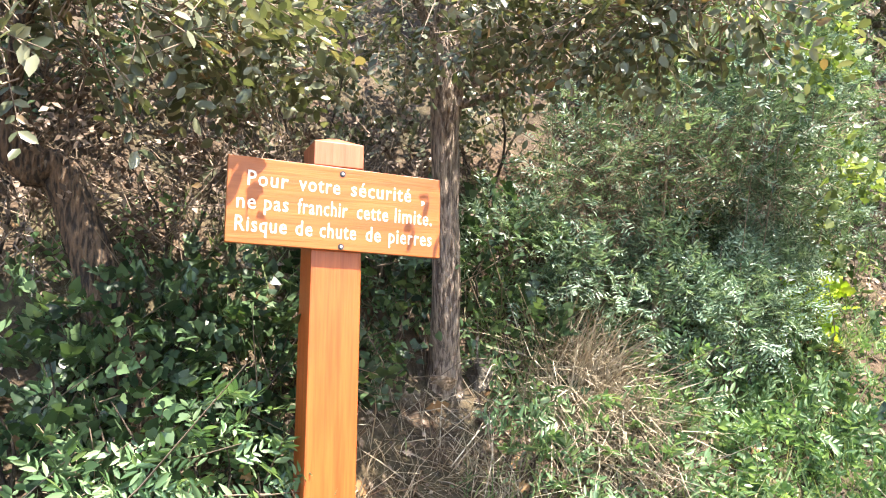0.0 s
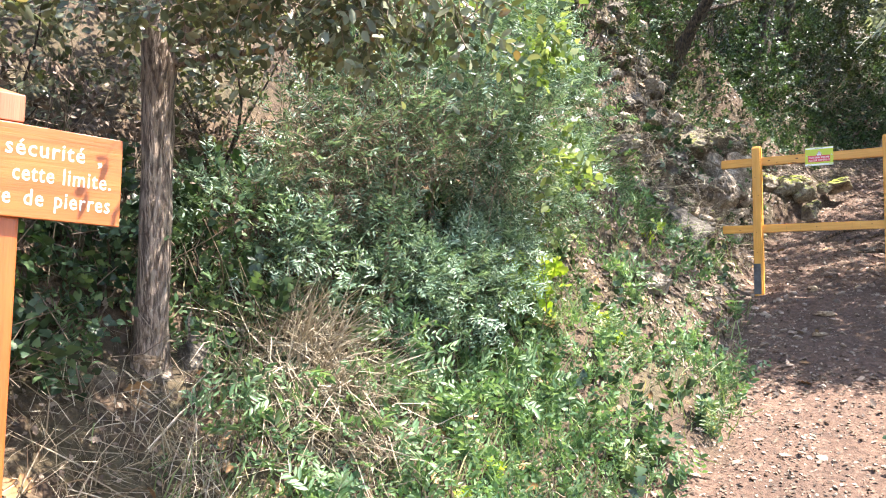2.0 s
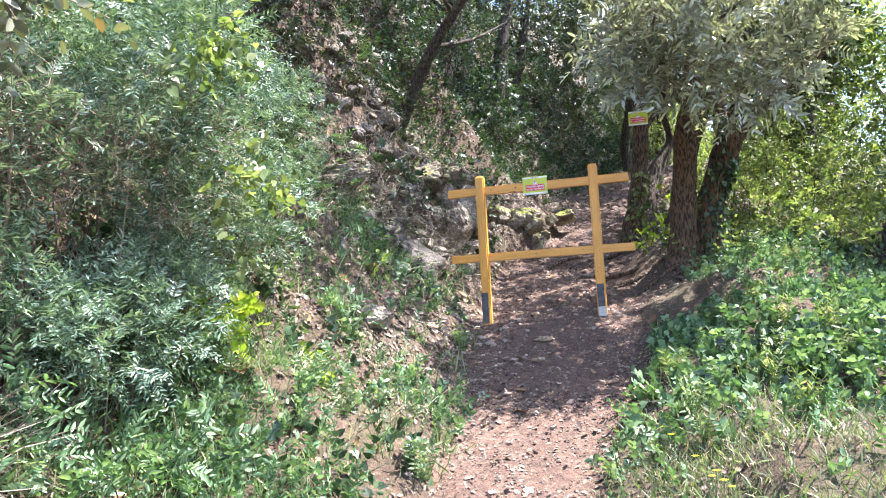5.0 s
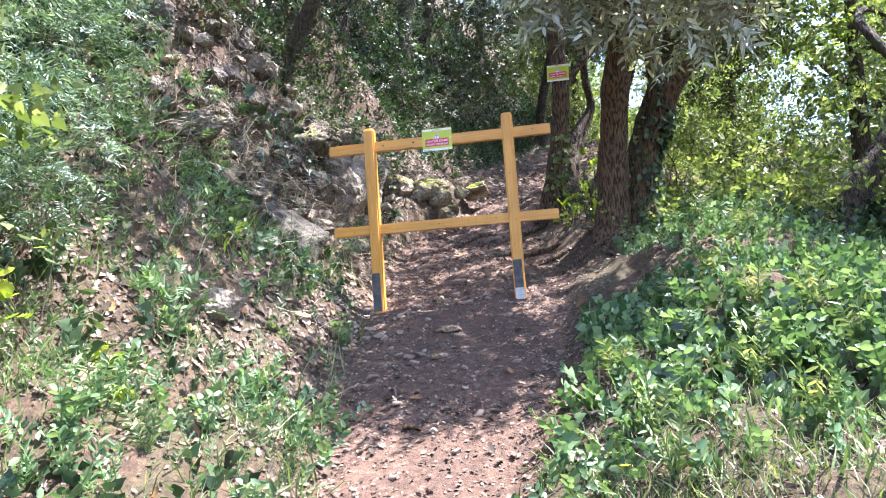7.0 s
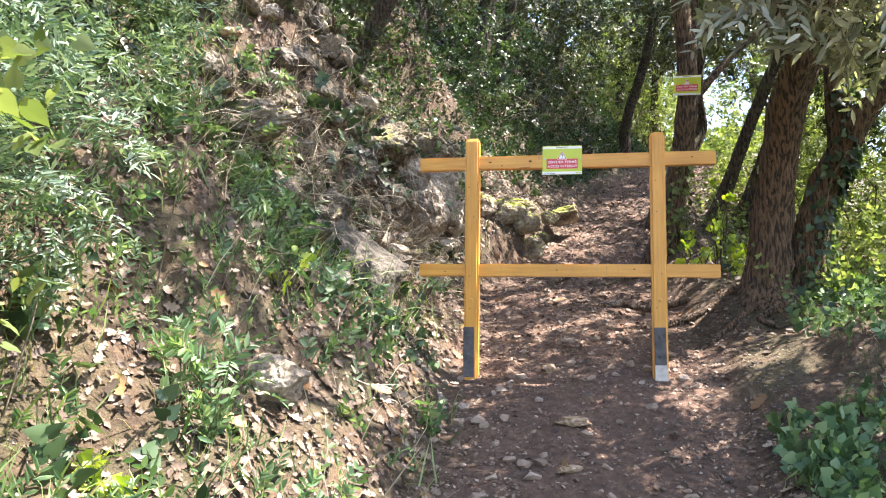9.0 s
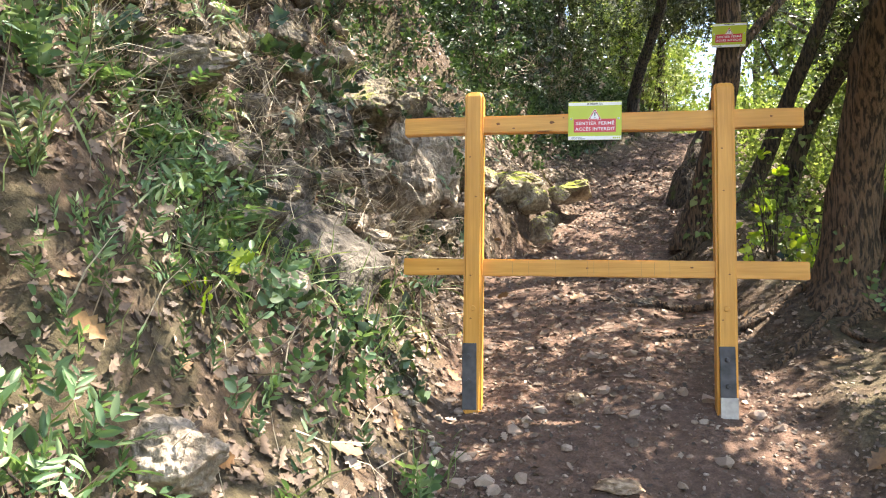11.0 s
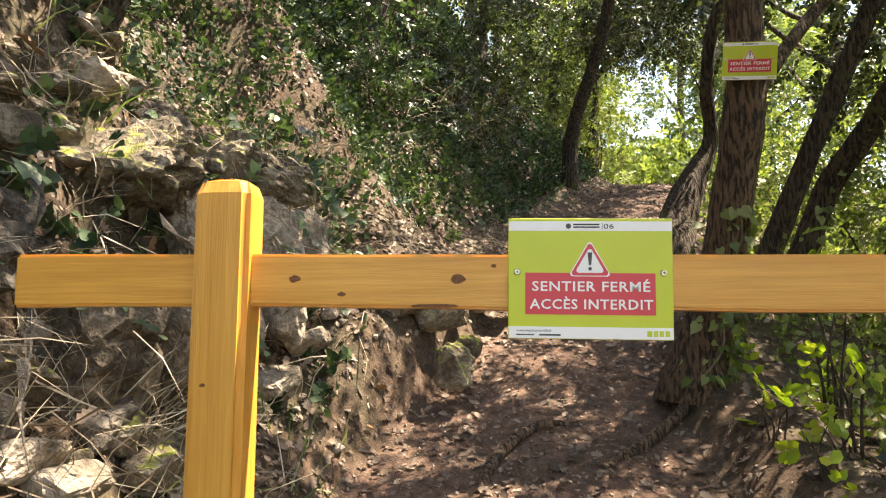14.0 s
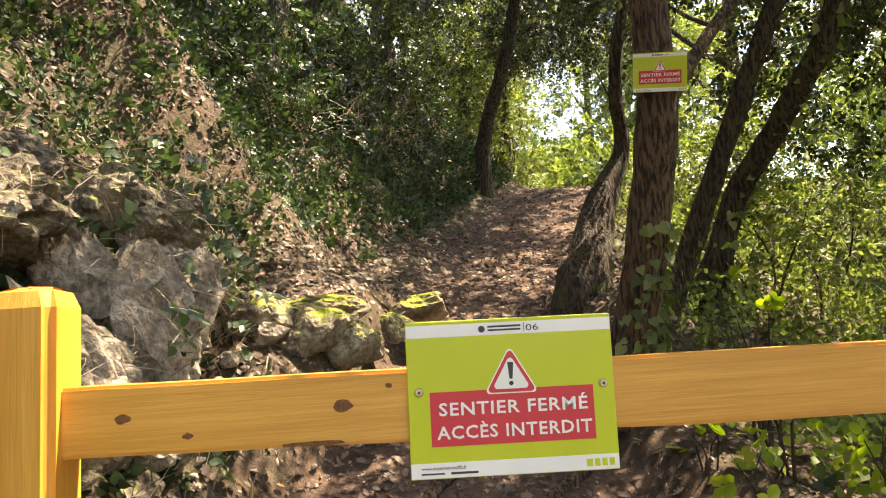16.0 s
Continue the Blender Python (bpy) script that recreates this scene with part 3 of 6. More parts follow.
# signpost: local x along the board, y away from the viewer
SP = Matrix.Translation((-1.797, -6.967, 0.0)) @ Matrix.Rotation(radians(73.5), 4, "Z")
BASE_Z = float(land(-1.797, -6.967))
signpost = tagged(holder("signpost", SP), "orange-stained square wooden post with an engraved safety board", "signpost")
W, TZ, BZ = 0.824, 0.407, 0.090
PX = 0.018
post = part("post", box_bm(PX - 0.098, PX + 0.098, 0.026, 0.222, BASE_Z - 0.25, 0.415, 0.008), M_SIGNPOST, signpost)
# top of the post, split off to carry the painted shade
bm = box_bm(PX - 0.0975, PX + 0.0975, 0.0265, 0.2215, 0.417, 0.512, 0.004)
apex = bmesh.ops.poke(bm, faces=[max(bm.faces, key=lambda f: f.calc_center_median().z)])["verts"][0]
apex.co.z += 0.042
part("cap", bm, M_CAP_SHADE, signpost, "stained pyramid cap with shade painted in as rosy brown")
BX = 0.016
bm = box_bm(BX - W / 2, BX + W / 2, -0.004, 0.024, BZ, TZ, 0.003)
for v in bm.verts:
    v.co.z -= 0.022 * v.co.x
board = part("board", bm, M_SIGNWOOD, signpost, "orange-brown plank engraved with cream letters")
for vb, words in ((0.33, (("Pour", 0.085, 0.262), ("votre", 0.311, 0.500), ("sécurité", 0.553, 0.848), (",", 0.900, 0.918))),
                  (0.60, (("ne", 0.042, 0.124), ("pas", 0.160, 0.266), ("franchir", 0.308, 0.537), ("cette", 0.582, 0.734), ("limite.", 0.768, 0.956))),
                  (0.86, (("Risque", 0.038, 0.262), ("de", 0.301, 0.377), ("chute", 0.411, 0.580), ("de", 0.627, 0.699), ("pierres", 0.740, 0.956)))):
    for word, u0, u1 in words:
        lettering("lettering", word, (u1 - u0) * W, 0.058, M_PAINT, board, pose(BX + (u0 - 0.5) * W, -0.0045, TZ - vb * (TZ - BZ) - 0.022 * (u0 - 0.5) * W, 0, 1.26, 0), 0.006, depth=0.0006, space=1.12)
for v in (0.075, 0.955):
    z = TZ - v * (TZ - BZ)
    d = disc_bm(0.012, 0.004, 16, 0.1)
    bmesh.ops.translate(d, verts=d.verts, vec=(0.025, -0.005, z))
    b = part("bolt", d, M_BLACK, board, "dark recessed bolt")
    d = disc_bm(0.0065, 0.004, 6, 0.1)
    bmesh.ops.translate(d, verts=d.verts, vec=(0.025, -0.0075, z))
    part("bolt_head", d, M_STEEL_PALE, b)


# ---- stones ----
def rock(name, x, y, z, sx, sy, sz, mat, label, seed=0, turn=0.0, tilt=0.0, cut=6, sub=3, group="", cat="rock", wear=1.0, strata=0.0):
    """An angular stone: a hull of random corners, its faces broken up and its edges worn."""
    bm = bmesh.new()
    r = random.Random(seed)
    for _ in range(11 + cut):
        p = Vector((r.uniform(-1, 1), r.uniform(-1, 1), r.uniform(-1, 1)))
        bm.verts.new(p * (0.95 / max(0.6, p.length)) * r.uniform(0.85, 1.15))
    bmesh.ops.convex_hull(bm, input=bm.verts[:])
    bmesh.ops.delete(bm, geom=[v for v in bm.verts if not v.link_faces], context="VERTS")
    bmesh.ops.bevel(bm, geom=bm.edges[:], offset=0.07, segments=1, affect="EDGES")
    bmesh.ops.triangulate(bm, faces=bm.faces[:])
    fine = {2: 0.3, 3: 0.15}.get(sub, 0.08)
    for _ in range(4 if sub > 3 else 3):
        bmesh.ops.subdivide_edges(bm, edges=[e for e in bm.edges if e.calc_length() > fine], cuts=1, use_grid_fill=False)
        bmesh.ops.triangulate(bm, faces=bm.faces[:])
    o = Vector((seed * 1.7, seed * 0.3, 0))
    for v in bm.verts:
        p = v.co
        n1, n2, n3 = noise.noise(p * 1.8 + o), noise.noise(p * 5 + o), noise.noise(p * 12 + o)
        bed, joint = (p.z * 2.6 + 0.7 * n1) % 1, (p.x * 1.7 + p.y * 1.1 + 0.8 * n1) % 1
        crack = max(0.0, 1 - 6 * abs(bed - 0.5)) + 0.8 * max(0.0, 1 - 7 * abs(joint - 0.5))
        v.co = p * (1 - strata * 0.13 * min(crack, 1.2)) * (1 + wear * (0.15 * n1 + 0.11 * n2 + 0.075 * n3))
    bmesh.ops.smooth_vert(bm, verts=bm.verts, factor=0.15, use_axis_x=True, use_axis_y=True, use_axis_z=True)
    bmesh.ops.scale(bm, vec=(sx, sy, sz), verts=bm.verts)
    for f in bm.faces:
        f.smooth = sub > 3
    ob = part(name, bm, mat)
    ob.matrix_world = pose(x, y, z, tilt, 0, turn)
    tagged(ob, label, cat, group)
    return ob


def gz(x, y):
    return float(land(x, y))


rock("boulder", -1.66, 0.10, 0.63, 0.60, 0.47, 0.45, M_BOULDER, "large dark weathered limestone boulder leaning out of the bank", 12, 35, 8, 40, 4, wear=0.75)
rock("bank_stone", -1.32, -0.52, gz(-1.32, -0.52) + 0.03, 0.15, 0.11, 0.09, M_ROCK_PALE, "pale limestone stone lying below the boulder", 19, 25, wear=0.6)
rock("stone_block", -1.25, -1.6, gz(-1.25, -1.6) + 0.0, 0.22, 0.16, 0.15, M_ROCK_PALE, "pale flat-topped limestone block half buried in the bank", 11, -15, 5, 7, 4)
rock("flat_stone", 0.055, -0.573, -0.215, 0.12, 0.07, 0.03, M_ROCK_TAN, "flat tan stone lying on the trail", 5, -10)
rock("trail_stone", -0.108, 0.093, 0.035, 0.068, 0.06, 0.055, M_ROCK_TAN, "tan rounded stone lying on the trail", 9)
rock("trail_stone", 0.03, -0.98, gz(0.03, -0.98) + 0.01, 0.10, 0.06, 0.03, M_ROCK_TAN, "flat tan stone sunk in the trail", 15, 30)
rock("bank_stone", -2.44, -5.9, gz(-2.44, -5.9) + 0.05, 0.10, 0.08, 0.06, M_ROCK_TAN, "tan stone at the foot of the oak", 16, 10)
rock("bank_stone", -2.47, -6.12, gz(-2.47, -6.12) + 0.03, 0.10, 0.07, 0.07, M_ROCK, "grey angular stone on the bank", 17, 40)
rock("bank_stone", -2.40, -5.62, gz(-2.40, -5.62) + 0.05, 0.13, 0.10, 0.12, M_ROCK_DARK, "dark stone in the bank below the oak", 18, 70)
# stepped rock face above the boulder
for i, (x, y, z, a, b, c, m) in enumerate((
        (-2.06, -0.42, 1.66, 0.36, 0.22, 0.13, M_ROCK), (-2.12, -0.28, 1.46, 0.30, 0.2, 0.11, M_ROCK_DARK), (-2.10, -0.36, 1.28, 0.09, 0.09, 0.09, M_ROCK_TAN), (-2.02, -0.30, 1.22, 0.07, 0.06, 0.06, M_ROCK_TAN),
        (-2.06, -0.27, 1.36, 0.07, 0.06, 0.05, M_ROCK_TAN), (-1.95, 0.30, 1.72, 0.30, 0.24, 0.20, M_ROCK), (-1.80, 0.45, 1.45, 0.24, 0.2, 0.16, M_ROCK), (-1.72, 0.75, 1.62, 0.28, 0.26, 0.24, M_ROCK_DARK),
        (-1.60, 0.75, 1.22, 0.26, 0.24, 0.2, M_ROCK), (-1.95, 0.70, 2.05, 0.28, 0.25, 0.2, M_ROCK_DAMP), (-2.2, 0.2, 2.05, 0.3, 0.25, 0.2, M_ROCK_DAMP), (-1.48, 1.15, 1.35, 0.26, 0.26, 0.28, M_ROCK),
        (-1.22, 1.55, 1.38, 0.17, 0.2, 0.32, M_ROCK_PALE), (-1.12, 1.98, 1.66, 0.14, 0.18, 0.32, M_ROCK_PALE), (-1.46, 2.15, 1.85, 0.26, 0.24, 0.30, M_ROCK_PALE), (-1.70, 1.75, 2.10, 0.3, 0.28, 0.22, M_ROCK_DAMP),
        (-1.58, 2.6, 2.25, 0.28, 0.24, 0.26, M_ROCK_DAMP), (-1.95, 2.5, 2.45, 0.22, 0.2, 0.18, M_ROCK_DARK), (-1.75, 3.1, 2.45, 0.16, 0.15, 0.14, M_ROCK_DARK), (-2.5, 2.6, 2.95, 0.14, 0.12, 0.10, M_ROCK_TAN),
        (-2.35, 2.4, 2.75, 0.14, 0.12, 0.10, M_ROCK_DAMP), (-1.10, 2.4, 1.72, 0.14, 0.17, 0.26, M_ROCK_PALE), (-1.25, 2.2, 2.12, 0.16, 0.16, 0.14, M_ROCK_DAMP), (-1.30, 2.65, 2.16, 0.2, 0.2, 0.2, M_ROCK_DAMP), (-2.05, 0.95, 1.95, 0.22, 0.2, 0.16, M_ROCK), (-2.1, 1.35, 2.15, 0.26, 0.22, 0.2, M_ROCK_DARK), (-1.85, 1.2, 1.85, 0.2, 0.2, 0.18, M_ROCK), (-2.35, 0.75, 2.2, 0.24, 0.2, 0.2, M_ROCK), (-1.65, 0.4, 1.2, 0.2, 0.18, 0.14, M_ROCK_DARK), (-1.9, 0.05, 1.5, 0.2, 0.16, 0.14, M_ROCK))):
    rock("cliff_stone", x - 0.05, y, z - 0.03, a * 1.2, b * 1.2, c * 1.2, m, "fractured grey limestone block in the rock face beside the trail", 30 + i, 23 * i, 6, 8, 3, "rock face", strata=1.0)
CLIFF = [(o.location.x, o.location.y, o.location.z) for o in bpy.data.objects if o.name.startswith("cliff_stone")]
# broken courses of smaller blocks between the large ones
face_rng = random.Random(5)
for i in range(150):
    y = face_rng.uniform(-0.5, 2.9)
    x = float(trail_left(y)) - face_rng.choice((0.42, 0.62, 0.85, 1.0, 1.15, 1.3, 1.45, 1.65)) - face_rng.uniform(-0.06, 0.06) - 0.5 * (1 - float(sstep(0.2, 1.0, y)))
    pick = face_rng.random()
    m = M_ROCK_PALE if pick < 0.12 + 0.25 * (y > 1.2) else M_ROCK_DARK if pick < 0.5 else M_ROCK_DAMP if pick < 0.68 else M_ROCK_TAN if pick < 0.72 else M_ROCK
    sc = face_rng.uniform(0.07, 0.16)
    rock("cliff_stone", x + 0.03, y, gz(x, y) + 0.02, sc * face_rng.uniform(0.8, 1.1), sc * face_rng.uniform(0.9, 1.5), sc * face_rng.uniform(0.55, 1.0), m, "broken limestone block lodged in the rock face", 300 + i, face_rng.uniform(-30, 30), face_rng.uniform(-10, 10), 5, 2, "rock face", strata=0.6)
for i, (x, y, z, a, b, c) in enumerate(((-0.47, 3.02, 1.45, 0.15, 0.13, 0.15), (-0.72, 2.92, 1.54, 0.20, 0.15, 0.15), (-0.98, 2.86, 1.62, 0.19, 0.16, 0.15), (-1.2, 2.9, 1.74, 0.15, 0.15, 0.13), (-0.27, 3.3, 1.52, 0.16, 0.14, 0.13), (-0.40, 2.72, 1.13, 0.12, 0.10, 0.14), (-0.12, 3.85, 1.66, 0.2, 0.18, 0.12), (-0.62, 3.2, 1.66, 0.24, 0.16, 0.10), (-0.30, 2.78, 1.20, 0.08, 0.07, 0.13))):
    rock("mossy_rock", x, y, z + 0.02, a * 1.25, b * 1.25, c * 1.15, M_ROCK_MOSS, "pale limestone rock with yellow-green moss at the trail edge", 60 + i, 31 * i, 0, 6, 3, "mossy rocks")


# ---- plants ----
def gaps(p, scale, seed):
    """Uneven density, about -1 to 1."""
    r = np.random.default_rng(seed)
    k = r.normal(size=(6, 3)) * scale
    ph = r.random(6) * 6.28
    return np.sin(p @ k.T + ph).sum(1) / 2.5


def crown_twigs(clumps, density, seed, hole=-0.35, lift=0.25):
    """Twig starts and ways in a set of ellipsoids (x, y, z, rx, ry, rz)."""
    B, D = [], []
    for i, (x, y, z, rx, ry, rz) in enumerate(clumps):
        n = int(density * (rx * ry * rz) ** 0.667 * 12)
        d = rand_dirs(n)
        rad = rng.random(n) ** 0.3
        p = np.array([x, y, z]) + d * rad[:, None] * np.array([rx, ry, rz])
        keep = gaps(p, 2.2 / max(0.35, min(rx, rz)), seed + i) > hole
        p, d = p[keep], d[keep]
        w = unit(d + rng.normal(0, 0.6, d.shape) + np.array([0, 0, lift]))
        B.append(p)
        D.append(w)
    return np.concatenate(B), np.concatenate(D)


def twig_lines(base, way, length, r=0.0025, share=0.5):
    n = int(len(base) * share)
    return [np.concatenate([np.stack([b - w * length * 0.5, b + w * length * 0.4, b + w * length]), np.array([[r * 1.4], [r], [r * 0.5]])], 1) for b, w in zip(base[:n], way[:n])]


def crown(name, clumps, density, mat, parent, shape=OVAL, leaf=0.05, per=9, length=0.22, angle=50, seed=1, flat=0.6, droop=0.15, hole=-0.35, twigs=0.0, lift=0.25, width=1.0, label="", twig_mat=None):
    b, d = crown_twigs(clumps, density, seed, hole, lift)
    ln = length * (0.6 + 0.8 * rng.random(len(b)))
    p, w, u = sprays(b, d, ln, per, angle, flat, droop)
    me = leaves(name, shape, p, w, u, leaf * (0.6 + 0.7 * rng.random(len(p))), mat, width)
    ob = link(name, me, parent, label)
    tl = twig_lines(b, d, length, share=twigs) if twigs else []
    if len(tl):
        tagged(many_limbs("twig_tangle", tl, twig_mat or M_TWIG, parent, 3), kind="stuff")
    return ob


def tree(name, label, trunks, bark, clumps, density, mat, group="", **kw):
    """trunks: control points (x, y, z, radius), the first one the main stem."""
    x, y, z, r = trunks[0][0]
    t = tagged(holder(name, Matrix.Translation((x, y, z))), label, "tree", group)
    off = np.array([x, y, z, 0])
    for i, c in enumerate(trunks):
        limb("trunk" if i == 0 else "branch", np.asarray(c, float) - off, bark, t, n=26 if i == 0 else 16, sides=14 if i == 0 else 8)
    cl = [(a - x, b - y, c - z, d, e, f) for a, b, c, d, e, f in clumps]
    crown("crown", cl, density, mat, t, **kw)
    return t


# oak behind the signpost
g = gz(-2.5, -5.84)
tree("oak_tree", "small oak with scaly grey-brown trunk overhanging the bank",
     [[(-2.5, -5.84, g - 0.1, 0.11), (-2.46, -5.87, g + 0.15, 0.085), (-2.42, -5.90, 0.12, 0.078), (-2.40, -5.93, 0.8, 0.075), (-2.36, -5.95, 1.25, 0.085), (-2.42, -5.9, 1.8, 0.06), (-2.5, -5.8, 2.5, 0.04), (-2.4, -5.7, 3.2, 0.015)],
      [(-2.36, -5.93, 1.05, 0.06), (-2.2, -5.85, 1.3, 0.045), (-2.0, -5.6, 1.75, 0.035), (-1.7, -5.3, 2.3, 0.015)],
      [(-2.34, -5.92, 1.0, 0.025), (-2.1, -5.75, 1.06, 0.02), (-1.8, -5.55, 1.13, 0.014), (-1.5, -5.35, 1.35, 0.006)],
      [(-2.3, -5.9, 1.1, 0.022), (-2.05, -5.65, 1.25, 0.017), (-1.6, -5.5, 1.4, 0.012), (-1.2, -5.4, 1.5, 0.005)],
      [(-2.4, -5.95, 1.3, 0.03), (-2.3, -6.3, 1.6, 0.022), (-2.1, -6.8, 1.8, 0.01)]],
     M_BARK_GREY,
     [(-2.0, -6.25, 1.38, 0.55, 0.45, 0.34), (-1.55, -6.0, 1.25, 0.5, 0.4, 0.27), (-1.12, -5.85, 1.18, 0.45, 0.36, 0.26), (-1.3, -5.9, 1.2, 0.5, 0.36, 0.28), (-0.8, -5.78, 1.08, 0.28, 0.28, 0.22), (-0.85, -5.78, 1.15, 0.3, 0.28, 0.2), (-1.6, -6.0, 1.75, 0.55, 0.5, 0.22), (-2.5, -5.5, 2.2, 0.6, 0.6, 0.4), (-2.8, -6.2, 2.6, 0.7, 0.7, 0.4)],
     88, L_OAK, shape=OVAL, leaf=0.052, per=9, length=0.2, seed=5, twigs=0.5, width=1.15)

# second oak with a leaning stem, above the bank
tree("oak_tree", "oak with dark leaning trunk above the bank",
     [[(-2.3, -7.35, gz(-2.3, -7.35) - 0.1, 0.09), (-2.6, -7.70, 0.31, 0.075), (-2.64, -7.88, 0.45, 0.075), (-2.75, -8.3, 1.0, 0.07), (-2.7, -8.7, 2.0, 0.05), (-2.6, -9.0, 3.0, 0.02)],
      [(-2.66, -7.95, 0.55, 0.04), (-2.3, -7.9, 1.2, 0.03), (-1.9, -7.7, 1.7, 0.012)]],
     M_BARK,
     [(-2.05, -8.0, 0.75, 0.36, 0.36, 0.30), (-2.0, -7.6, 0.95, 0.34, 0.4, 0.28), (-2.25, -7.2, 1.05, 0.4, 0.4, 0.28), (-2.8, -8.1, 1.7, 0.6, 0.6, 0.4)],
     120, L_OAK, shape=OVAL, leaf=0.062, per=9, length=0.2, seed=9, twigs=0.5, width=1.15)

# olive tree beside the barrier
# highest branches and clumps are out of view, added to shade bank and trail
g = gz(1.45, 1.08)
olive = tree("olive_tree", "olive tree with forked brown trunk and silvery leaves beside barrier",
             [[(1.45, 1.08, g - 0.12, 0.30), (1.45, 1.07, g + 0.05, 0.21), (1.47, 1.04, g + 0.3, 0.155), (1.53, 0.95, 1.4, 0.135), (1.60, 0.80, 1.95, 0.13), (1.70, 0.66, 2.3, 0.12), (1.8, 0.4, 3.0, 0.09), (1.7, 0.1, 3.8, 0.05), (1.6, -0.2, 4.5, 0.02)],
              [(1.68, 1.14, g - 0.12, 0.24), (1.72, 1.12, g + 0.15, 0.15), (1.82, 1.05, 1.2, 0.115), (1.98, 0.95, 1.6, 0.105), (2.2, 0.8, 1.95, 0.08), (2.6, 0.6, 2.25, 0.06), (3.1, 0.3, 2.6, 0.03)],
              [(1.98, 0.95, 1.6, 0.09), (1.98, 1.0, 2.1, 0.08), (2.0, 1.1, 2.8, 0.05), (2.2, 1.3, 3.6, 0.02)],
              [(1.64, 0.72, 2.15, 0.05), (1.4, 0.2, 2.5, 0.035), (1.3, -0.5, 2.6, 0.02), (1.3, -1.1, 2.5, 0.008)],
              [(1.75, 0.5, 2.6, 0.05), (2.0, -0.2, 2.8, 0.03), (2.2, -1.0, 2.6, 0.012)],
              [(1.75, 0.2, 3.4, 0.05), (1.4, -0.2, 4.1, 0.035), (0.8, -0.6, 4.6, 0.02), (0.2, -0.9, 5.0, 0.008)], [(1.75, 0.2, 3.5, 0.04), (1.3, 0.3, 4.3, 0.03), (0.3, 0.3, 4.9, 0.01)], [(1.7, 0.0, 3.8, 0.04), (1.2, -0.8, 4.4, 0.028), (0.6, -1.4, 4.6, 0.016), (0.0, -1.9, 4.6, 0.006)]],
             M_BARK,
             [(1.25, -0.5, 2.35, 0.42, 0.42, 0.36), (1.65, -0.6, 2.2, 0.45, 0.42, 0.42), (2.1, -0.6, 2.1, 0.45, 0.42, 0.45), (2.55, -0.4, 2.2, 0.45, 0.45, 0.45), (1.0, -0.6, 2.75, 0.5, 0.5, 0.4), (1.6, -0.8, 2.8, 0.7, 0.6, 0.45), (2.3, -0.6, 2.9, 0.7, 0.7, 0.5), (1.6, 0.15, 3.4, 0.5, 0.5, 0.35), (2.5, 0.6, 3.5, 0.6, 0.6, 0.4), (1.3, 0.4, 3.0, 0.5, 0.5, 0.3), (0.6, -0.5, 4.7, 0.7, 0.7, 0.4), (0.1, 0.3, 5.0, 0.5, 0.5, 0.3), (2.0, 1.4, 4.1, 0.8, 0.6, 0.35), (2.7, 1.6, 4.6, 0.9, 0.7, 0.4), (-0.1, -0.7, 4.6, 0.55, 0.6, 0.3)],
             62, L_OLIVE, shape=LANCE, leaf=0.098, per=12, length=0.3, angle=42, seed=21, twigs=0.3, width=1.35, flat=0.3)
for i, (a, ln) in enumerate(((190, 0.7), (228, 0.85), (262, 0.5), (300, 0.4))):
    ca, sa = math.cos(radians(a)), math.sin(radians(a))
    pts = []
    for j, q in enumerate((0.05, 0.3, 0.6, 1.0)):
        x, y = ca * (0.12 + ln * q) + 0.09 * math.sin(5 * q + i), sa * (0.12 + ln * q) + 0.08 * math.sin(4 * q + 2 * i)
        pts.append((x, y, gz(1.45 + x, 1.08 + y) - (g - 0.12) + 0.045 * (1 - q) - 0.01, 0.034 * (1 - 0.75 * q)))
    limb("root", pts, M_BARK, olive, 12, 8)

# tree that carries the second sign
g = gz(0.9, 2.75)
tree("holm_oak", "holm oak with dark furrowed trunk carrying a small warning sign",
     [[(0.88, 2.78, g - 0.1, 0.20), (0.90, 2.76, g + 0.12, 0.145), (0.98, 2.68, 1.5, 0.112), (1.09, 2.58, 2.1, 0.107), (1.15, 2.50, 2.6, 0.10), (1.14, 2.47, 3.1, 0.094), (1.10, 2.42, 3.8, 0.085), (1.2, 2.3, 4.6, 0.06), (1.2, 2.4, 5.6, 0.02)],
      [(1.13, 2.46, 2.45, 0.045), (1.35, 2.6, 2.75, 0.04), (1.6, 2.75, 3.05, 0.036), (2.1, 3.0, 3.6, 0.03), (2.4, 3.1, 4.2, 0.012)],
      [(1.12, 2.42, 2.75, 0.05), (1.22, 2.6, 3.1, 0.05), (1.3, 2.8, 3.7, 0.035), (1.3, 2.9, 4.4, 0.015)]],
     M_BARK,
     [(0.8, 2.0, 5.0, 1.1, 1.1, 0.6), (1.8, 2.6, 4.7, 1.0, 1.0, 0.6), (1.0, 3.2, 5.6, 1.2, 1.2, 0.7), (2.3, 3.2, 4.4, 0.7, 0.7, 0.5)],
     48, L_HOLM, shape=WIDE, leaf=0.06, per=10, length=0.25, seed=33, hole=0.0)
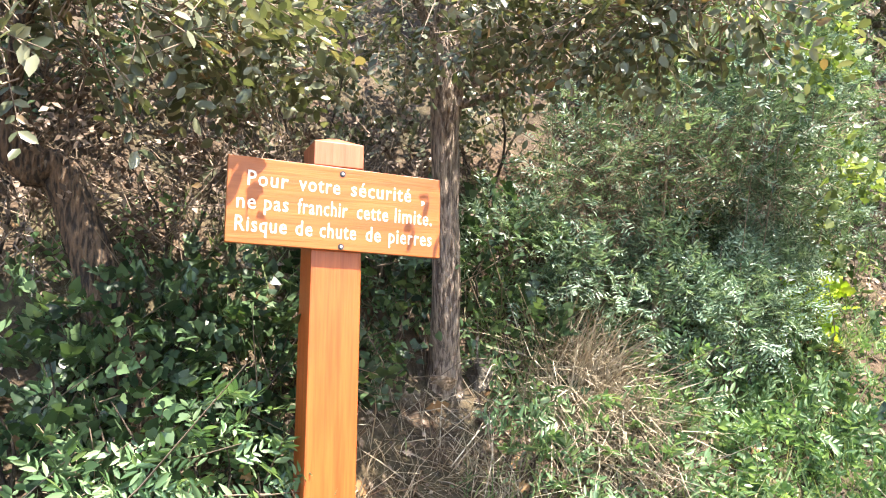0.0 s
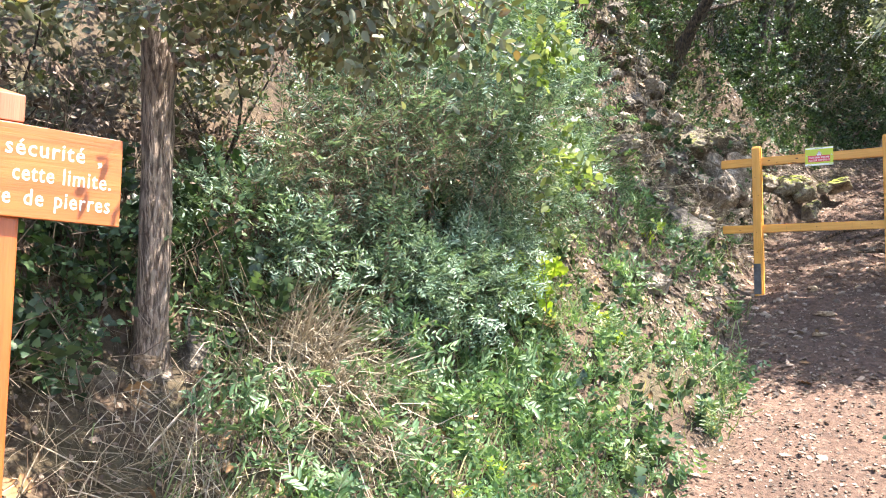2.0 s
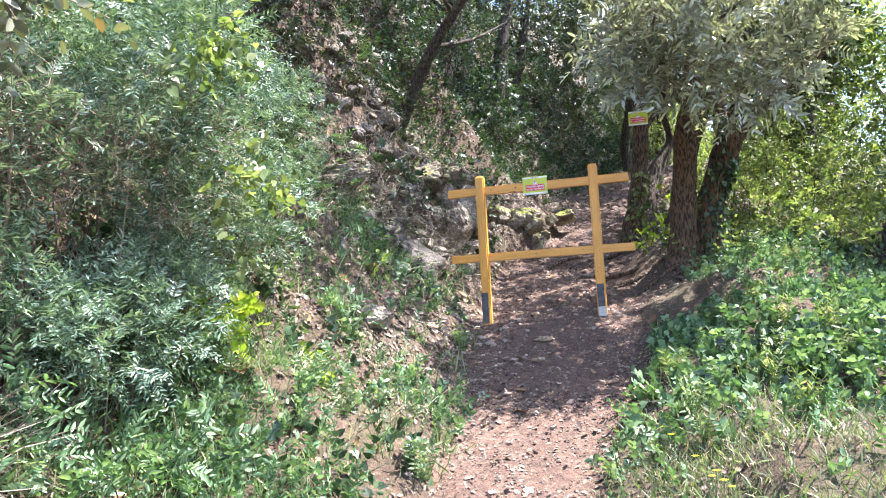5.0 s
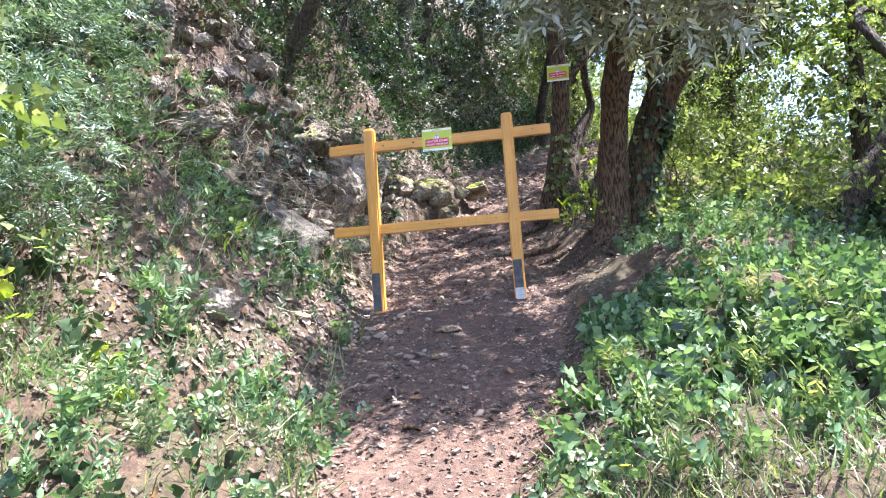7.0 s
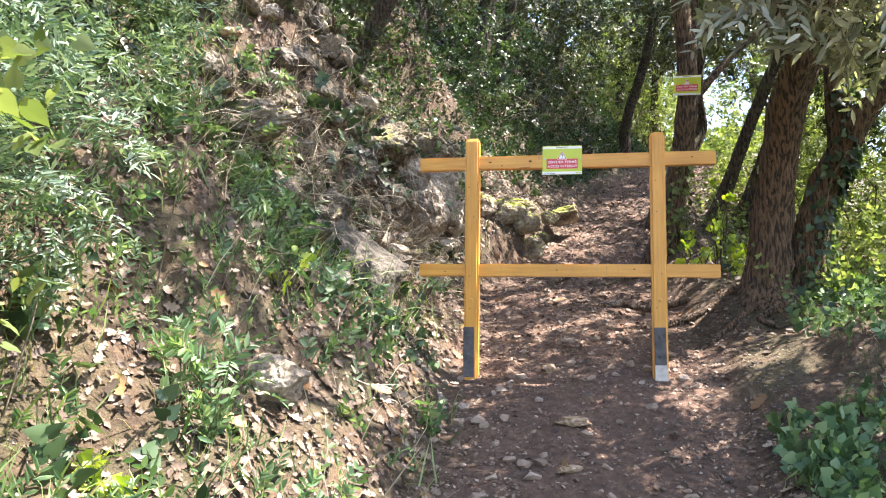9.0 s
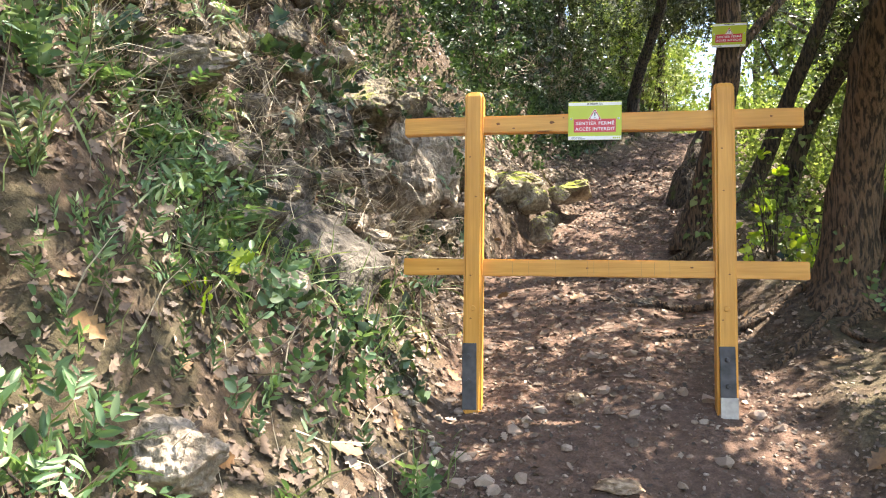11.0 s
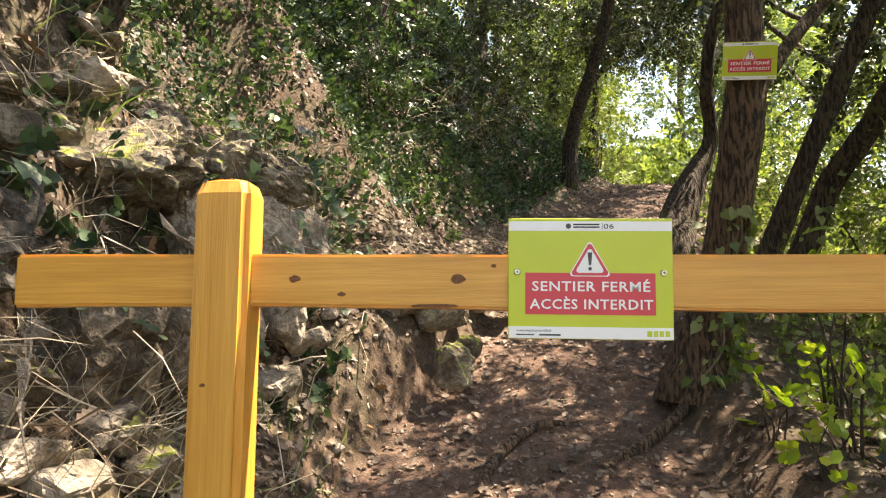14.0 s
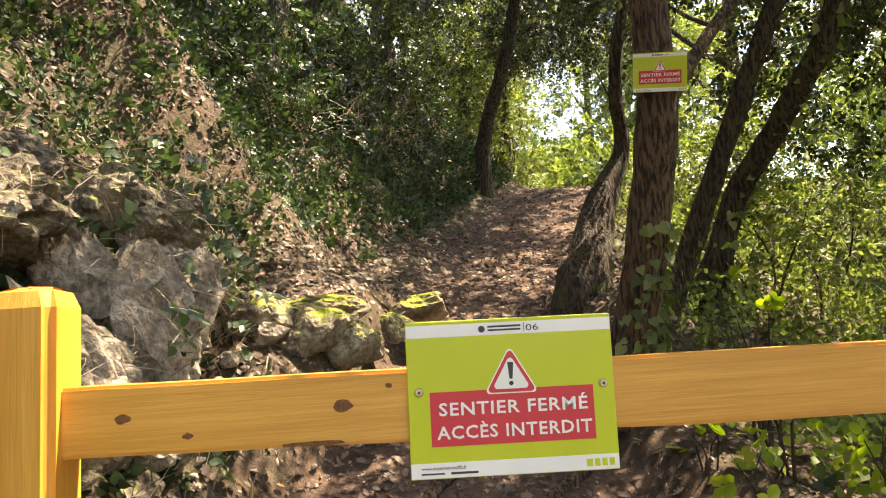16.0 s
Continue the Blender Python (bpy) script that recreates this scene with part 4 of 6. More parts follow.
# two leaning stems beyond it, and the crooked one at the trail edge
# some high clumps of the last two are added to shade the trail
for i, (c, cl) in enumerate((
        ([(1.42, 3.85, gz(1.42, 3.85) - 0.1, 0.14), (1.55, 3.8, 1.6, 0.085), (1.72, 3.75, 1.95, 0.075), (1.95, 3.55, 2.6, 0.066), (2.22, 3.37, 3.28, 0.06), (2.5, 3.2, 4.0, 0.05), (2.8, 3.0, 5.0, 0.02)], [(2.6, 3.2, 4.6, 0.9, 0.9, 0.6), (3.0, 3.9, 4.2, 0.8, 0.8, 0.6), (2.5, 4.4, 3.9, 0.8, 0.8, 0.5), (2.0, 3.6, 4.4, 0.8, 0.8, 0.5)]),
        ([(1.9, 4.15, gz(1.9, 4.15) - 0.1, 0.15), (2.05, 4.1, 1.9, 0.10), (2.2, 4.02, 2.32, 0.085), (2.36, 3.7, 2.7, 0.078), (2.47, 3.48, 2.95, 0.08), (2.6, 3.25, 3.3, 0.075), (2.8, 3.1, 4.2, 0.05), (3.0, 3.0, 5.2, 0.02)], [(3.2, 2.8, 4.3, 0.9, 0.9, 0.6), (3.6, 3.6, 3.6, 0.7, 0.7, 0.6), (3.3, 4.4, 3.3, 0.8, 0.8, 0.6), (3.0, 2.3, 3.3, 0.6, 0.6, 0.5), (3.7, 5.0, 4.2, 0.9, 0.9, 0.6)]),
        ([(1.10, 4.32, gz(1.08, 4.3) - 0.6, 0.34), (1.13, 4.34, gz(1.08, 4.3) + 0.05, 0.24), (1.22, 4.42, 2.05, 0.16), (1.40, 4.6, 2.5, 0.115), (1.62, 4.7, 2.9, 0.06), (1.57, 4.55, 3.3, 0.055), (1.62, 4.45, 3.8, 0.045), (1.9, 4.4, 4.8, 0.015)], [(1.6, 4.6, 5.0, 0.9, 0.9, 0.6), (2.2, 5.4, 5.1, 0.8, 0.7, 0.4), (2.9, 6.2, 6.4, 1.2, 1.2, 0.6), (1.9, 7.2, 6.2, 1.0, 1.0, 0.5), (2.3, 6.5, 5.4, 0.8, 0.7, 0.4), (1.4, 5.6, 5.4, 0.7, 0.7, 0.4)]),
        ([(0.86, 8.5, gz(0.86, 8.5) - 0.1, 0.13), (0.88, 8.4, 3.9, 0.10), (0.95, 8.2, 4.3, 0.09), (1.10, 7.97, 4.7, 0.085), (1.3, 7.65, 5.4, 0.075), (1.45, 7.4, 6.4, 0.05), (1.5, 7.2, 7.5, 0.02)], [(1.2, 7.4, 6.6, 1.3, 1.3, 0.8), (0.3, 7.6, 6.2, 1.2, 1.2, 0.8), (2.3, 8.0, 6.8, 1.2, 1.2, 0.8), (1.8, 8.6, 5.9, 1.0, 1.0, 0.5), (3.4, 8.6, 6.4, 1.0, 1.0, 0.5), (2.9, 7.6, 6.3, 1.0, 1.0, 0.5), (2.6, 9.2, 6.0, 1.0, 1.0, 0.6), (2.5, 9.8, 6.4, 0.9, 0.9, 0.5), (3.0, 9.6, 6.5, 0.9, 0.9, 0.5), (1.4, 10, 6.6, 1.2, 1.2, 0.8), (2.8, 11, 6.8, 1.3, 1.3, 0.8)]))):
    tree("holm_oak", "slender dark-barked holm oak leaning over the shaded trail", [c], M_BARK_DARK, cl, 62, L_HOLM, "trail-side holm oaks", shape=WIDE, leaf=0.06, per=10, length=0.25, seed=40 + i, hole=-0.25 if i == 3 else -0.4)

# ivy climbing on trunks
def trunk_climber(name, label, ctrl, n, leaf, mat, seed):
    """Ivy stems and leaves hugging a trunk that follows ctrl (x, y, z, radius)."""
    c = smooth_line(ctrl, 40)
    x0, y0, z0 = ctrl[0][:3]
    t = tagged(holder(name, Matrix.Translation((x0, y0, z0))), label, "ivy")
    r = np.random.default_rng(seed)
    k, a = (40 * r.random(n) ** 1.4).astype(int), r.normal(-0.6, 1.1, n)
    out = np.stack([np.cos(a), np.sin(a), np.zeros(n)], -1)
    p = c[k, :3] - np.array([x0, y0, z0]) + out * (c[k, 3] * 1.05 + 0.05 * r.random(n) ** 2)[:, None]
    way = np.stack([-np.sin(a), np.cos(a), np.zeros(n)], -1) * r.normal(0, 0.7, (n, 1)) + np.array([0, 0, -0.7]) + 0.35 * out
    link("leaves", leaves("leaves", IVY, p, way, out + r.normal(0, 0.35, p.shape), leaf * (0.5 + 0.8 * r.random(n)), mat), t)
    for q in (-1.4, -0.5, 0.4):
        w = q + 0.3 * np.sin(np.arange(40) * 0.3 + q)
        line = np.concatenate([c[:, :3] - np.array([x0, y0, z0]) + c[:, 3:4] * np.stack([np.cos(w), np.sin(w), np.zeros(40)], -1), np.full((40, 1), 0.006)], 1)
        v, f = tube(line[:, :3], line[:, 3], 5)
        link("stem", np_mesh("stem", v, [f], M_TWIG, True), t)


trunk_climber("climbing_ivy", "green ivy climbing the second stem of the olive tree", [(1.72, 1.12, gz(1.7, 1.12) + 0.02, 0.16), (1.82, 1.05, 1.2, 0.115), (1.98, 0.95, 1.6, 0.105), (1.98, 1.0, 2.1, 0.08)], 420, 0.06, L_IVY, 3)
trunk_climber("climbing_ivy", "bright ivy on the foot of the trunk that bears a sign", [(0.90, 2.76, gz(0.9, 2.76) + 0.02, 0.15), (0.98, 2.68, 1.5, 0.112), (1.07, 2.6, 1.95, 0.108)], 190, 0.06, L_LIME, 4)
trunk_climber("climbing_ivy", "sparse pale ivy on a leaning stem", [(1.9, 4.15, gz(1.9, 4.15), 0.14), (2.2, 4.02, 2.32, 0.085), (2.47, 3.48, 2.95, 0.08), (2.6, 3.25, 3.3, 0.075)], 110, 0.075, L_LIME, 5)

# lentisk thicket on the bank
lent = tagged(holder("lentisk_bush", Matrix.Translation((-2.2, -4.0, gz(-2.2, -4.0)))), "dense dark green lentisk bush with fine feathered leaves covering the bank", "bush")
lx, ly, lz = lent.location
cl = [(-2.35, -4.75, 0.75, 0.50, 0.5, 0.5), (-2.05, -4.5, 0.95, 0.5, 0.5, 0.45), (-1.75, -4.1, 0.75, 0.45, 0.5, 0.5), (-1.65, -3.75, 1.05, 0.45, 0.5, 0.55), (-1.85, -3.4, 0.75, 0.45, 0.45, 0.5), (-1.5, -4.0, 1.45, 0.4, 0.45, 0.4), (-2.0, -3.9, 1.5, 0.55, 0.6, 0.5), (-2.4, -4.3, 1.5, 0.5, 0.5, 0.4), (-1.7, -3.2, 1.1, 0.4, 0.45, 0.4), (-1.95, -2.9, 0.75, 0.4, 0.4, 0.4), (-2.6, -5.2, 0.35, 0.4, 0.4, 0.4), (-2.1, -4.9, 0.2, 0.35, 0.4, 0.35), (-1.95, -4.3, 0.2, 0.4, 0.4, 0.35), (-1.85, -3.6, 0.25, 0.35, 0.4, 0.3), (-2.1, -3.5, 2.0, 0.5, 0.6, 0.45), (-1.75, -3.0, 1.6, 0.4, 0.4, 0.4), (-2.3, -4.6, 1.9, 0.5, 0.5, 0.35), (-1.6, -3.6, 1.8, 0.4, 0.5, 0.35), (-2.2, -4.5, -0.05, 0.35, 0.45, 0.3), (-2.0, -3.9, 0.0, 0.35, 0.45, 0.32), (-1.85, -3.3, 0.3, 0.3, 0.4, 0.3), (-1.75, -2.8, 0.5, 0.3, 0.35, 0.3), (-1.82, -4.5, -0.1, 0.3, 0.4, 0.32), (-1.72, -4.05, -0.05, 0.3, 0.35, 0.32), (-1.68, -3.65, 0.1, 0.28, 0.3, 0.3), (-1.6, -2.65, 0.85, 0.3, 0.35, 0.35), (-1.88, -2.2, 1.5, 0.38, 0.4, 0.4), (-1.95, -1.75, 1.95, 0.38, 0.42, 0.34), (-2.0, -2.4, 1.0, 0.35, 0.35, 0.35)]
crown("crown", [(a - lx, b - ly, c - lz, d, e, f) for a, b, c, d, e, f in cl], 175, L_LENTISK, lent, SLIM, 0.047, 14, 0.16, 58, 51, 0.9, 0.1, -0.3, 0.2, 0.35, 1.1)
for i in range(9):
    a = i * 0.7
    limb("stem", [(0.15 * math.cos(a), -0.6 + 0.15 * i, -0.1, 0.02), (0.25 * math.cos(a), -0.6 + 0.17 * i, 0.6, 0.014), (0.4 * math.cos(a), -0.7 + 0.2 * i, 1.3, 0.006)], M_TWIG, lent, 8, 6)
# climber with pale leaves over the thicket
cb = tagged(holder("climbing_vine", Matrix.Translation((-1.4, -3.9, gz(-1.4, -3.9)))), "bright green climbing vine trailing over the lentisk bush", "vine")
for a in (0.0, 0.5, -0.3, 0.9):
    limb("stem", [(-0.45, a * 0.5, 0.1, 0.005), (-0.3, a * 0.8, 1.0, 0.004), (-0.1, a, 2.0, 0.002)], M_TWIG, cb, 8, 4)
crown("leaves", [(0.12, 0.05, 2.0, 0.14, 0.25, 0.5), (0.05, 0.5, 1.6, 0.16, 0.25, 0.4), (0.15, -0.2, 2.6, 0.2, 0.3, 0.35), (-0.05, 0.9, 1.5, 0.15, 0.2, 0.3)], 55, L_LIME, cb, IVY, 0.055, 5, 0.16, 55, 77, 0.5)


# ---- woodland around ----
def wood_tree(x, y, h, spread, mat, seed, bark=M_BARK_DARK, dens=26, leaf=0.085, low=0.35, lean=(0, 0), group="hillside trees", label="", hole=-0.25):
    r = random.Random(seed)
    z = gz(x, y)
    tr = [[(x, y, z - 0.2, 0.05 + 0.022 * h), (x + lean[0] * 0.3 + r.uniform(-0.1, 0.1), y + lean[1] * 0.3, z + h * 0.3, 0.03 + 0.014 * h), (x + lean[0] * 0.7, y + lean[1] * 0.7 + r.uniform(-0.2, 0.2), z + h * 0.65, 0.02 + 0.009 * h), (x + lean[0], y + lean[1], z + h, 0.015)]]
    for i in range(3):
        a, q = r.uniform(0, 6.28), r.uniform(0.3, 0.6)
        bx, by = x + lean[0] * q, y + lean[1] * q
        tr.append([(bx, by, z + h * q, 0.01 * h), (bx + 0.4 * spread * math.cos(a), by + 0.4 * spread * math.sin(a), z + h * (q + 0.1), 0.007 * h), (bx + 0.8 * spread * math.cos(a), by + 0.8 * spread * math.sin(a), z + h * (q + 0.25), 0.01)])
    cl = []
    for i in range(9):
        a, q = r.uniform(0, 6.28), r.uniform(low, 0.95)
        d = spread * r.uniform(0.15, 0.85) * (1.1 - 0.5 * q)
        s = spread * r.uniform(0.35, 0.55)
        cl.append((x + lean[0] * q + d * math.cos(a), y + lean[1] * q + d * math.sin(a), z + h * q, s, s, s * 0.75))
    return tree("woodland_tree", label or "leafy evergreen tree in the wood around the trail", tr, bark, cl, dens, mat, group, shape=WIDE, leaf=leaf, per=9, length=0.3, seed=seed, hole=hole)


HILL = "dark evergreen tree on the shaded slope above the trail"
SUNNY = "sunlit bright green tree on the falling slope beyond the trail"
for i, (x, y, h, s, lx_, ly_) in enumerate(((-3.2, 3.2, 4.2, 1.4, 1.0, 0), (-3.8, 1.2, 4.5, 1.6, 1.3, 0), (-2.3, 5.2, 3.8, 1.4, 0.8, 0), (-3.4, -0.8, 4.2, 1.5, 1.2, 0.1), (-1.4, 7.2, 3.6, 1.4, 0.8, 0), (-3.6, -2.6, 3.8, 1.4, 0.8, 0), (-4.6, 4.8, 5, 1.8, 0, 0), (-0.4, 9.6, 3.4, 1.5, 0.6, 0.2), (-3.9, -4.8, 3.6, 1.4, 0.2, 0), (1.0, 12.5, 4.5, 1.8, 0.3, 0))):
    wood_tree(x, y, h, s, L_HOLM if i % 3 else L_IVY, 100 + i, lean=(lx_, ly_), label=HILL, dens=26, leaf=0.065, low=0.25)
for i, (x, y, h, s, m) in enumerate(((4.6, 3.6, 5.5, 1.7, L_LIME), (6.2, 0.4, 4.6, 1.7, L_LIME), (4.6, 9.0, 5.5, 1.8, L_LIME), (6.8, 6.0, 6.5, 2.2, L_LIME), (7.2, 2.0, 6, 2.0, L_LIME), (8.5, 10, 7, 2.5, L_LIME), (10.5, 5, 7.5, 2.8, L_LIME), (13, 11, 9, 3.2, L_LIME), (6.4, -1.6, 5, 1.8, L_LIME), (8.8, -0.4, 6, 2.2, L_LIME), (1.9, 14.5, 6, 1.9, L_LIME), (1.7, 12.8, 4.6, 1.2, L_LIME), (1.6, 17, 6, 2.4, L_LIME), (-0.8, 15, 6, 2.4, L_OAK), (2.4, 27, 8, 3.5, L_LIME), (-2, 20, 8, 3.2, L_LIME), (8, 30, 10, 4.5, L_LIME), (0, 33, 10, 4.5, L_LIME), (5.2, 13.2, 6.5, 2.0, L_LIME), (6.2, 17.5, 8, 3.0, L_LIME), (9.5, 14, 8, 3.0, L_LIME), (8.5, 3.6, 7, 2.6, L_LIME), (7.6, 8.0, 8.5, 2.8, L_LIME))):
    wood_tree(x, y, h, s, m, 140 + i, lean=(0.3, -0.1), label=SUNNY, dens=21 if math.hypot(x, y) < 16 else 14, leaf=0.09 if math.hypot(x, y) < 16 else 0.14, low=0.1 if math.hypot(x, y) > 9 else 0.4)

tree("leaning_tree", "dark leaning tree with two stems on the open verge",
     [[(3.22, 0.5, gz(3.22, 0.5) - 0.1, 0.16), (3.36, 0.5, 0.62, 0.12), (3.68, 0.52, 1.0, 0.11), (4.2, 0.5, 1.8, 0.10), (4.9, 0.4, 3.0, 0.07), (5.4, 0.3, 4.2, 0.03)],
      [(3.5, 0.3, gz(3.5, 0.3) - 0.1, 0.12), (3.62, 0.3, 0.5, 0.09), (3.9, 0.25, 0.9, 0.08), (4.5, 0.1, 1.9, 0.06), (5.2, 0, 3.0, 0.03)],
      [(4.0, 0.5, 1.5, 0.05), (3.8, 0.9, 2.2, 0.04), (4.2, 1.6, 2.6, 0.025), (4.8, 2.2, 2.6, 0.01)]],
     M_BARK_DARK, [(5.0, 0.4, 3.6, 0.9, 0.9, 0.6), (5.6, 0.8, 4.2, 0.9, 0.9, 0.6), (4.6, 1.6, 3.2, 0.7, 0.7, 0.5)], 40, L_LIME, shape=WIDE, leaf=0.07, per=9, length=0.25, seed=91, hole=-0.3)

SHADE_TREE = "unseen oak added beside the trail to shade it"
# hillside tree leaned far out so that its crown shades the bank
wood_tree(-2.85, -1.7, 4.4, 1.25, L_HOLM, 188, lean=(1.9, 0.9), label=HILL, dens=20, leaf=0.07, low=0.6)
# two oaks out of view, added only to dapple the near trail
for i, (x, y, h, s, lx_, ly_) in enumerate(((4.6, -5.0, 7.0, 2.1, -0.5, 0.0), (4.8, -8.4, 7.0, 2.2, -0.6, 0.0))):
    wood_tree(x, y, h, s, L_OAK, 190 + i, dens=13 - 4 * i, leaf=0.085, low=0.62, lean=(lx_, ly_), label=SHADE_TREE)
# tall trees whose crowns, out of view, are added to shade slope and trail
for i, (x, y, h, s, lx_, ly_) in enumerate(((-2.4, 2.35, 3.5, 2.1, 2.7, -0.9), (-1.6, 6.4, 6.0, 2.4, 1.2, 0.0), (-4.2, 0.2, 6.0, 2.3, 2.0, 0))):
    wood_tree(x, y, h, s, L_HOLM, 210 + i, dens=8 if i == 0 else 13, leaf=0.085, low=0.68, lean=(lx_, ly_), hole=-0.1, label="tall holm oak with an unseen crown added to shade the trail")

# roots across the trail
for ctrl in ([(0.22, 1.45), (0.42, 1.5), (0.62, 1.42), (0.95, 1.35)], [(0.45, 0.9), (0.8, 1.0), (1.15, 1.05)], [(0.30, 2.2), (0.6, 2.45), (0.85, 2.7)], [(-0.24, 1.98), (-0.2, 2.15), (-0.1, 2.36), (0.06, 2.55), (0.25, 2.6)]):
    tagged(limb("exposed_root", [(a, b, gz(a, b) + (0.02 if 0 < i < len(ctrl) - 1 else -0.02), 0.035 - 0.004 * i) for i, (a, b) in enumerate(ctrl)], M_BARK, None, 14, 8), "dark exposed tree root crossing the earth trail", "root", "trail roots")
rock("dark_stone", 0.36, 1.5, gz(0.36, 1.5) + 0.02, 0.11, 0.06, 0.05, M_ROCK_DARK, "dark stone lodged in the trail behind the barrier", 77, 20)


# ---- ground cover ----
def spread(n, x0, x1, y0, y1, mask):
    """Places on the ground in a rectangle, kept by a mask of x, y and u (left of the trail), v (right of it)."""
    x, y = rng.uniform(x0, x1, n), rng.uniform(y0, y1, n)
    u, v = trail_left(y) - x, x - trail_right(y)
    k = rng.random(n) < mask(x, y, u, v)
    return x[k], y[k]


def patchy(x, y, scale, seed, lo=-0.1, hi=0.15):
    return sstep(lo, hi, vnoise(x, y, scale, seed))


def stuff(name, me, label, cat):
    return tagged(link(name, me), label, cat, kind="stuff")


def herb_mesh(name, x, y, shape, mat, height, leaf, per, angle=55, lean=0.45, width=1.0, jit=0.5):
    b = on_land(x, y) - np.array([0, 0, 0.015])
    w = unit(land_normal(x, y) * 0.5 + np.array([0, 0, 0.7]) + rng.normal(0, lean, b.shape))
    h = height * (1 - jit + 2 * jit * rng.random(len(b)))
    p, d, u = sprays(b, w, h, per, angle, 0.2, 0.1)
    return leaves(name, shape, p, d, u, leaf * (0.55 + 0.8 * rng.random(len(p))), mat, width)


def blade_mesh(name, x, y, mat, length, lean=0.6, width=1.0, hang=0.0):
    b = on_land(x, y) - np.array([0, 0, 0.01])
    nrm = land_normal(x, y)
    w = unit(nrm * 0.4 + np.array([0, 0, 0.8 - hang]) + rng.normal(0, lean, b.shape))
    u = unit(rng.normal(size=b.shape) + np.array([0, 0, 0.8]))
    return leaves(name, BLADE, b, w, u, length * (0.4 + 1.0 * rng.random(len(b))), mat, width)


def flat_mesh(name, x, y, shape, mat, size, lift=0.012, wild=0.35, width=1.0):
    nrm = land_normal(x, y)
    b = on_land(x, y) + nrm * (lift * (0.2 + rng.random(len(x))))[:, None]
    w = unit(np.cross(nrm, rand_dirs(len(x))) + rng.normal(0, wild * 0.5, b.shape))
    u = unit(nrm + rng.normal(0, wild, b.shape))
    return leaves(name, shape, b, w, u, size * (0.5 + 0.9 * rng.random(len(x))), mat, width)


# fallen leaves
x, y = spread(85000, -3.4, 3.2, -8.3, 6.5, lambda x, y, u, v: (0.10 + 0.34 * sstep(-0.2, 1.4, y) + 0.30 * patchy(x, y, 1.1, 21) + 0.6 * sstep(-3.0, -1.8, y) * (u > 0.1) + 0.2 * (u > 0.1)) * (1 - 0.3 * sstep(0.2, 0.7, v) * (y < 1)) * (1 - 0.1 * (u < 0.05) * (v < 0.05) * (1 - sstep(-0.6, 0.6, y))))
h_ = len(x) // 4
stuff("leaf_litter", flat_mesh("leaf_litter", x[:h_], y[:h_], LOBED, L_LITTER, 0.052, 0.014, 0.4, 1.1), "curled brown dead oak leaves scattered over the ground", "leaf litter")
stuff("leaf_litter", flat_mesh("leaf_litter", x[h_:], y[h_:], WIDE, L_LITTER, 0.032, 0.010, 0.4, 1.0), "small brown leaf fragments strewn over the ground", "leaf litter")
x, y = spread(34000, -4.5, 3.0, 3.5, 12, lambda x, y, u, v: 0.75 + 0 * x)
stuff("leaf_litter", flat_mesh("leaf_litter", x, y, WIDE, L_LITTER, 0.038, 0.014, 0.4, 1.0), "brown dead leaves covering the shaded upper trail", "leaf litter")
x, y = spread(600, -3.2, 2.6, -8.0, 3.0, lambda x, y, u, v: (0.9 - 0.5 * sstep(0.3, 0.8, v)) * (0.2 + 0.8 * (u > 0)))
stuff("leaf_litter", flat_mesh("leaf_litter", x, y, LOBED, L_BROWN, 0.10, 0.025, 0.5, 1.0), "large russet dead leaves lying on the bank", "leaf litter")
x, y = spread(6500, -3.3, 0.3, -2.6, 3.4, lambda x, y, u, v: 0.8 * (u > 0.08) * (u < 1.9) * (0.4 + 0.6 * patchy(x, y, 1.4, 24)))
stuff("leaf_litter", flat_mesh("leaf_litter", x, y, LOBED, L_LITTER, 0.062, 0.02, 0.5, 1.1), "curled brown oak leaves lying deep on the bank", "leaf litter")


x, y = spread(34000, -1.4, 1.5, -8.3, 1.0, lambda x, y, u, v: 0.75 * (u < 0.15) * (v < 0.35) * (0.25 + 0.75 * patchy(x, y, 2.2, 26, -0.25, 0.15)))
stuff("leaf_litter", flat_mesh("leaf_litter", x, y, WIDE, L_LITTER, 0.026, 0.006, 0.3, 1.0), "crumbled brown leaf fragments trodden into the trail", "leaf litter")

# stones on the trail
def pebble_mesh(seed, corners=16):
    bm = bmesh.new()
    r = random.Random(seed)
    for _ in range(corners):
        p = Vector((r.gauss(0, 1), r.gauss(0, 1), r.gauss(0, 1))).normalized()
        k = r.uniform(0.88, 1.06)
        bm.verts.new((k * p.x, k * p.y * 0.78, k * p.z * 0.55))
    bmesh.ops.convex_hull(bm, input=bm.verts[:])
    bmesh.ops.delete(bm, geom=[v for v in bm.verts if not v.link_faces], context="VERTS")
    me = bpy.data.meshes.new("pebble")
    bm.to_mesh(me)
    bm.free()
    me.materials.append(M_PEBBLE)
    return me


PEBBLES = [pebble_mesh(i) for i in range(8)]
ground_ob = bpy.data.objects["ground"]
x, y = spread(900, -0.9, 1.3, -3.6, 1.2, lambda x, y, u, v: (0.3 + 0.4 * (y > -1.3) * (y < 0.4)) * (u < 0.05) * (v < 0.1) * (0.35 + 0.65 * patchy(x, y, 1.4, 33)))
for i, (a, b) in enumerate(zip(x[:290], y[:290])):
    s = 0.012 + 0.044 * rng.random() ** 2.0
    o = link("stone", PEBBLES[i % 8], ground_ob)
    o.matrix_world = pose(a, b, gz(a, b) + 0.12 * s, rng.uniform(-20, 20), rng.uniform(-20, 20), rng.uniform(0, 360)) @ Matrix.Diagonal((s, s, s, 1))
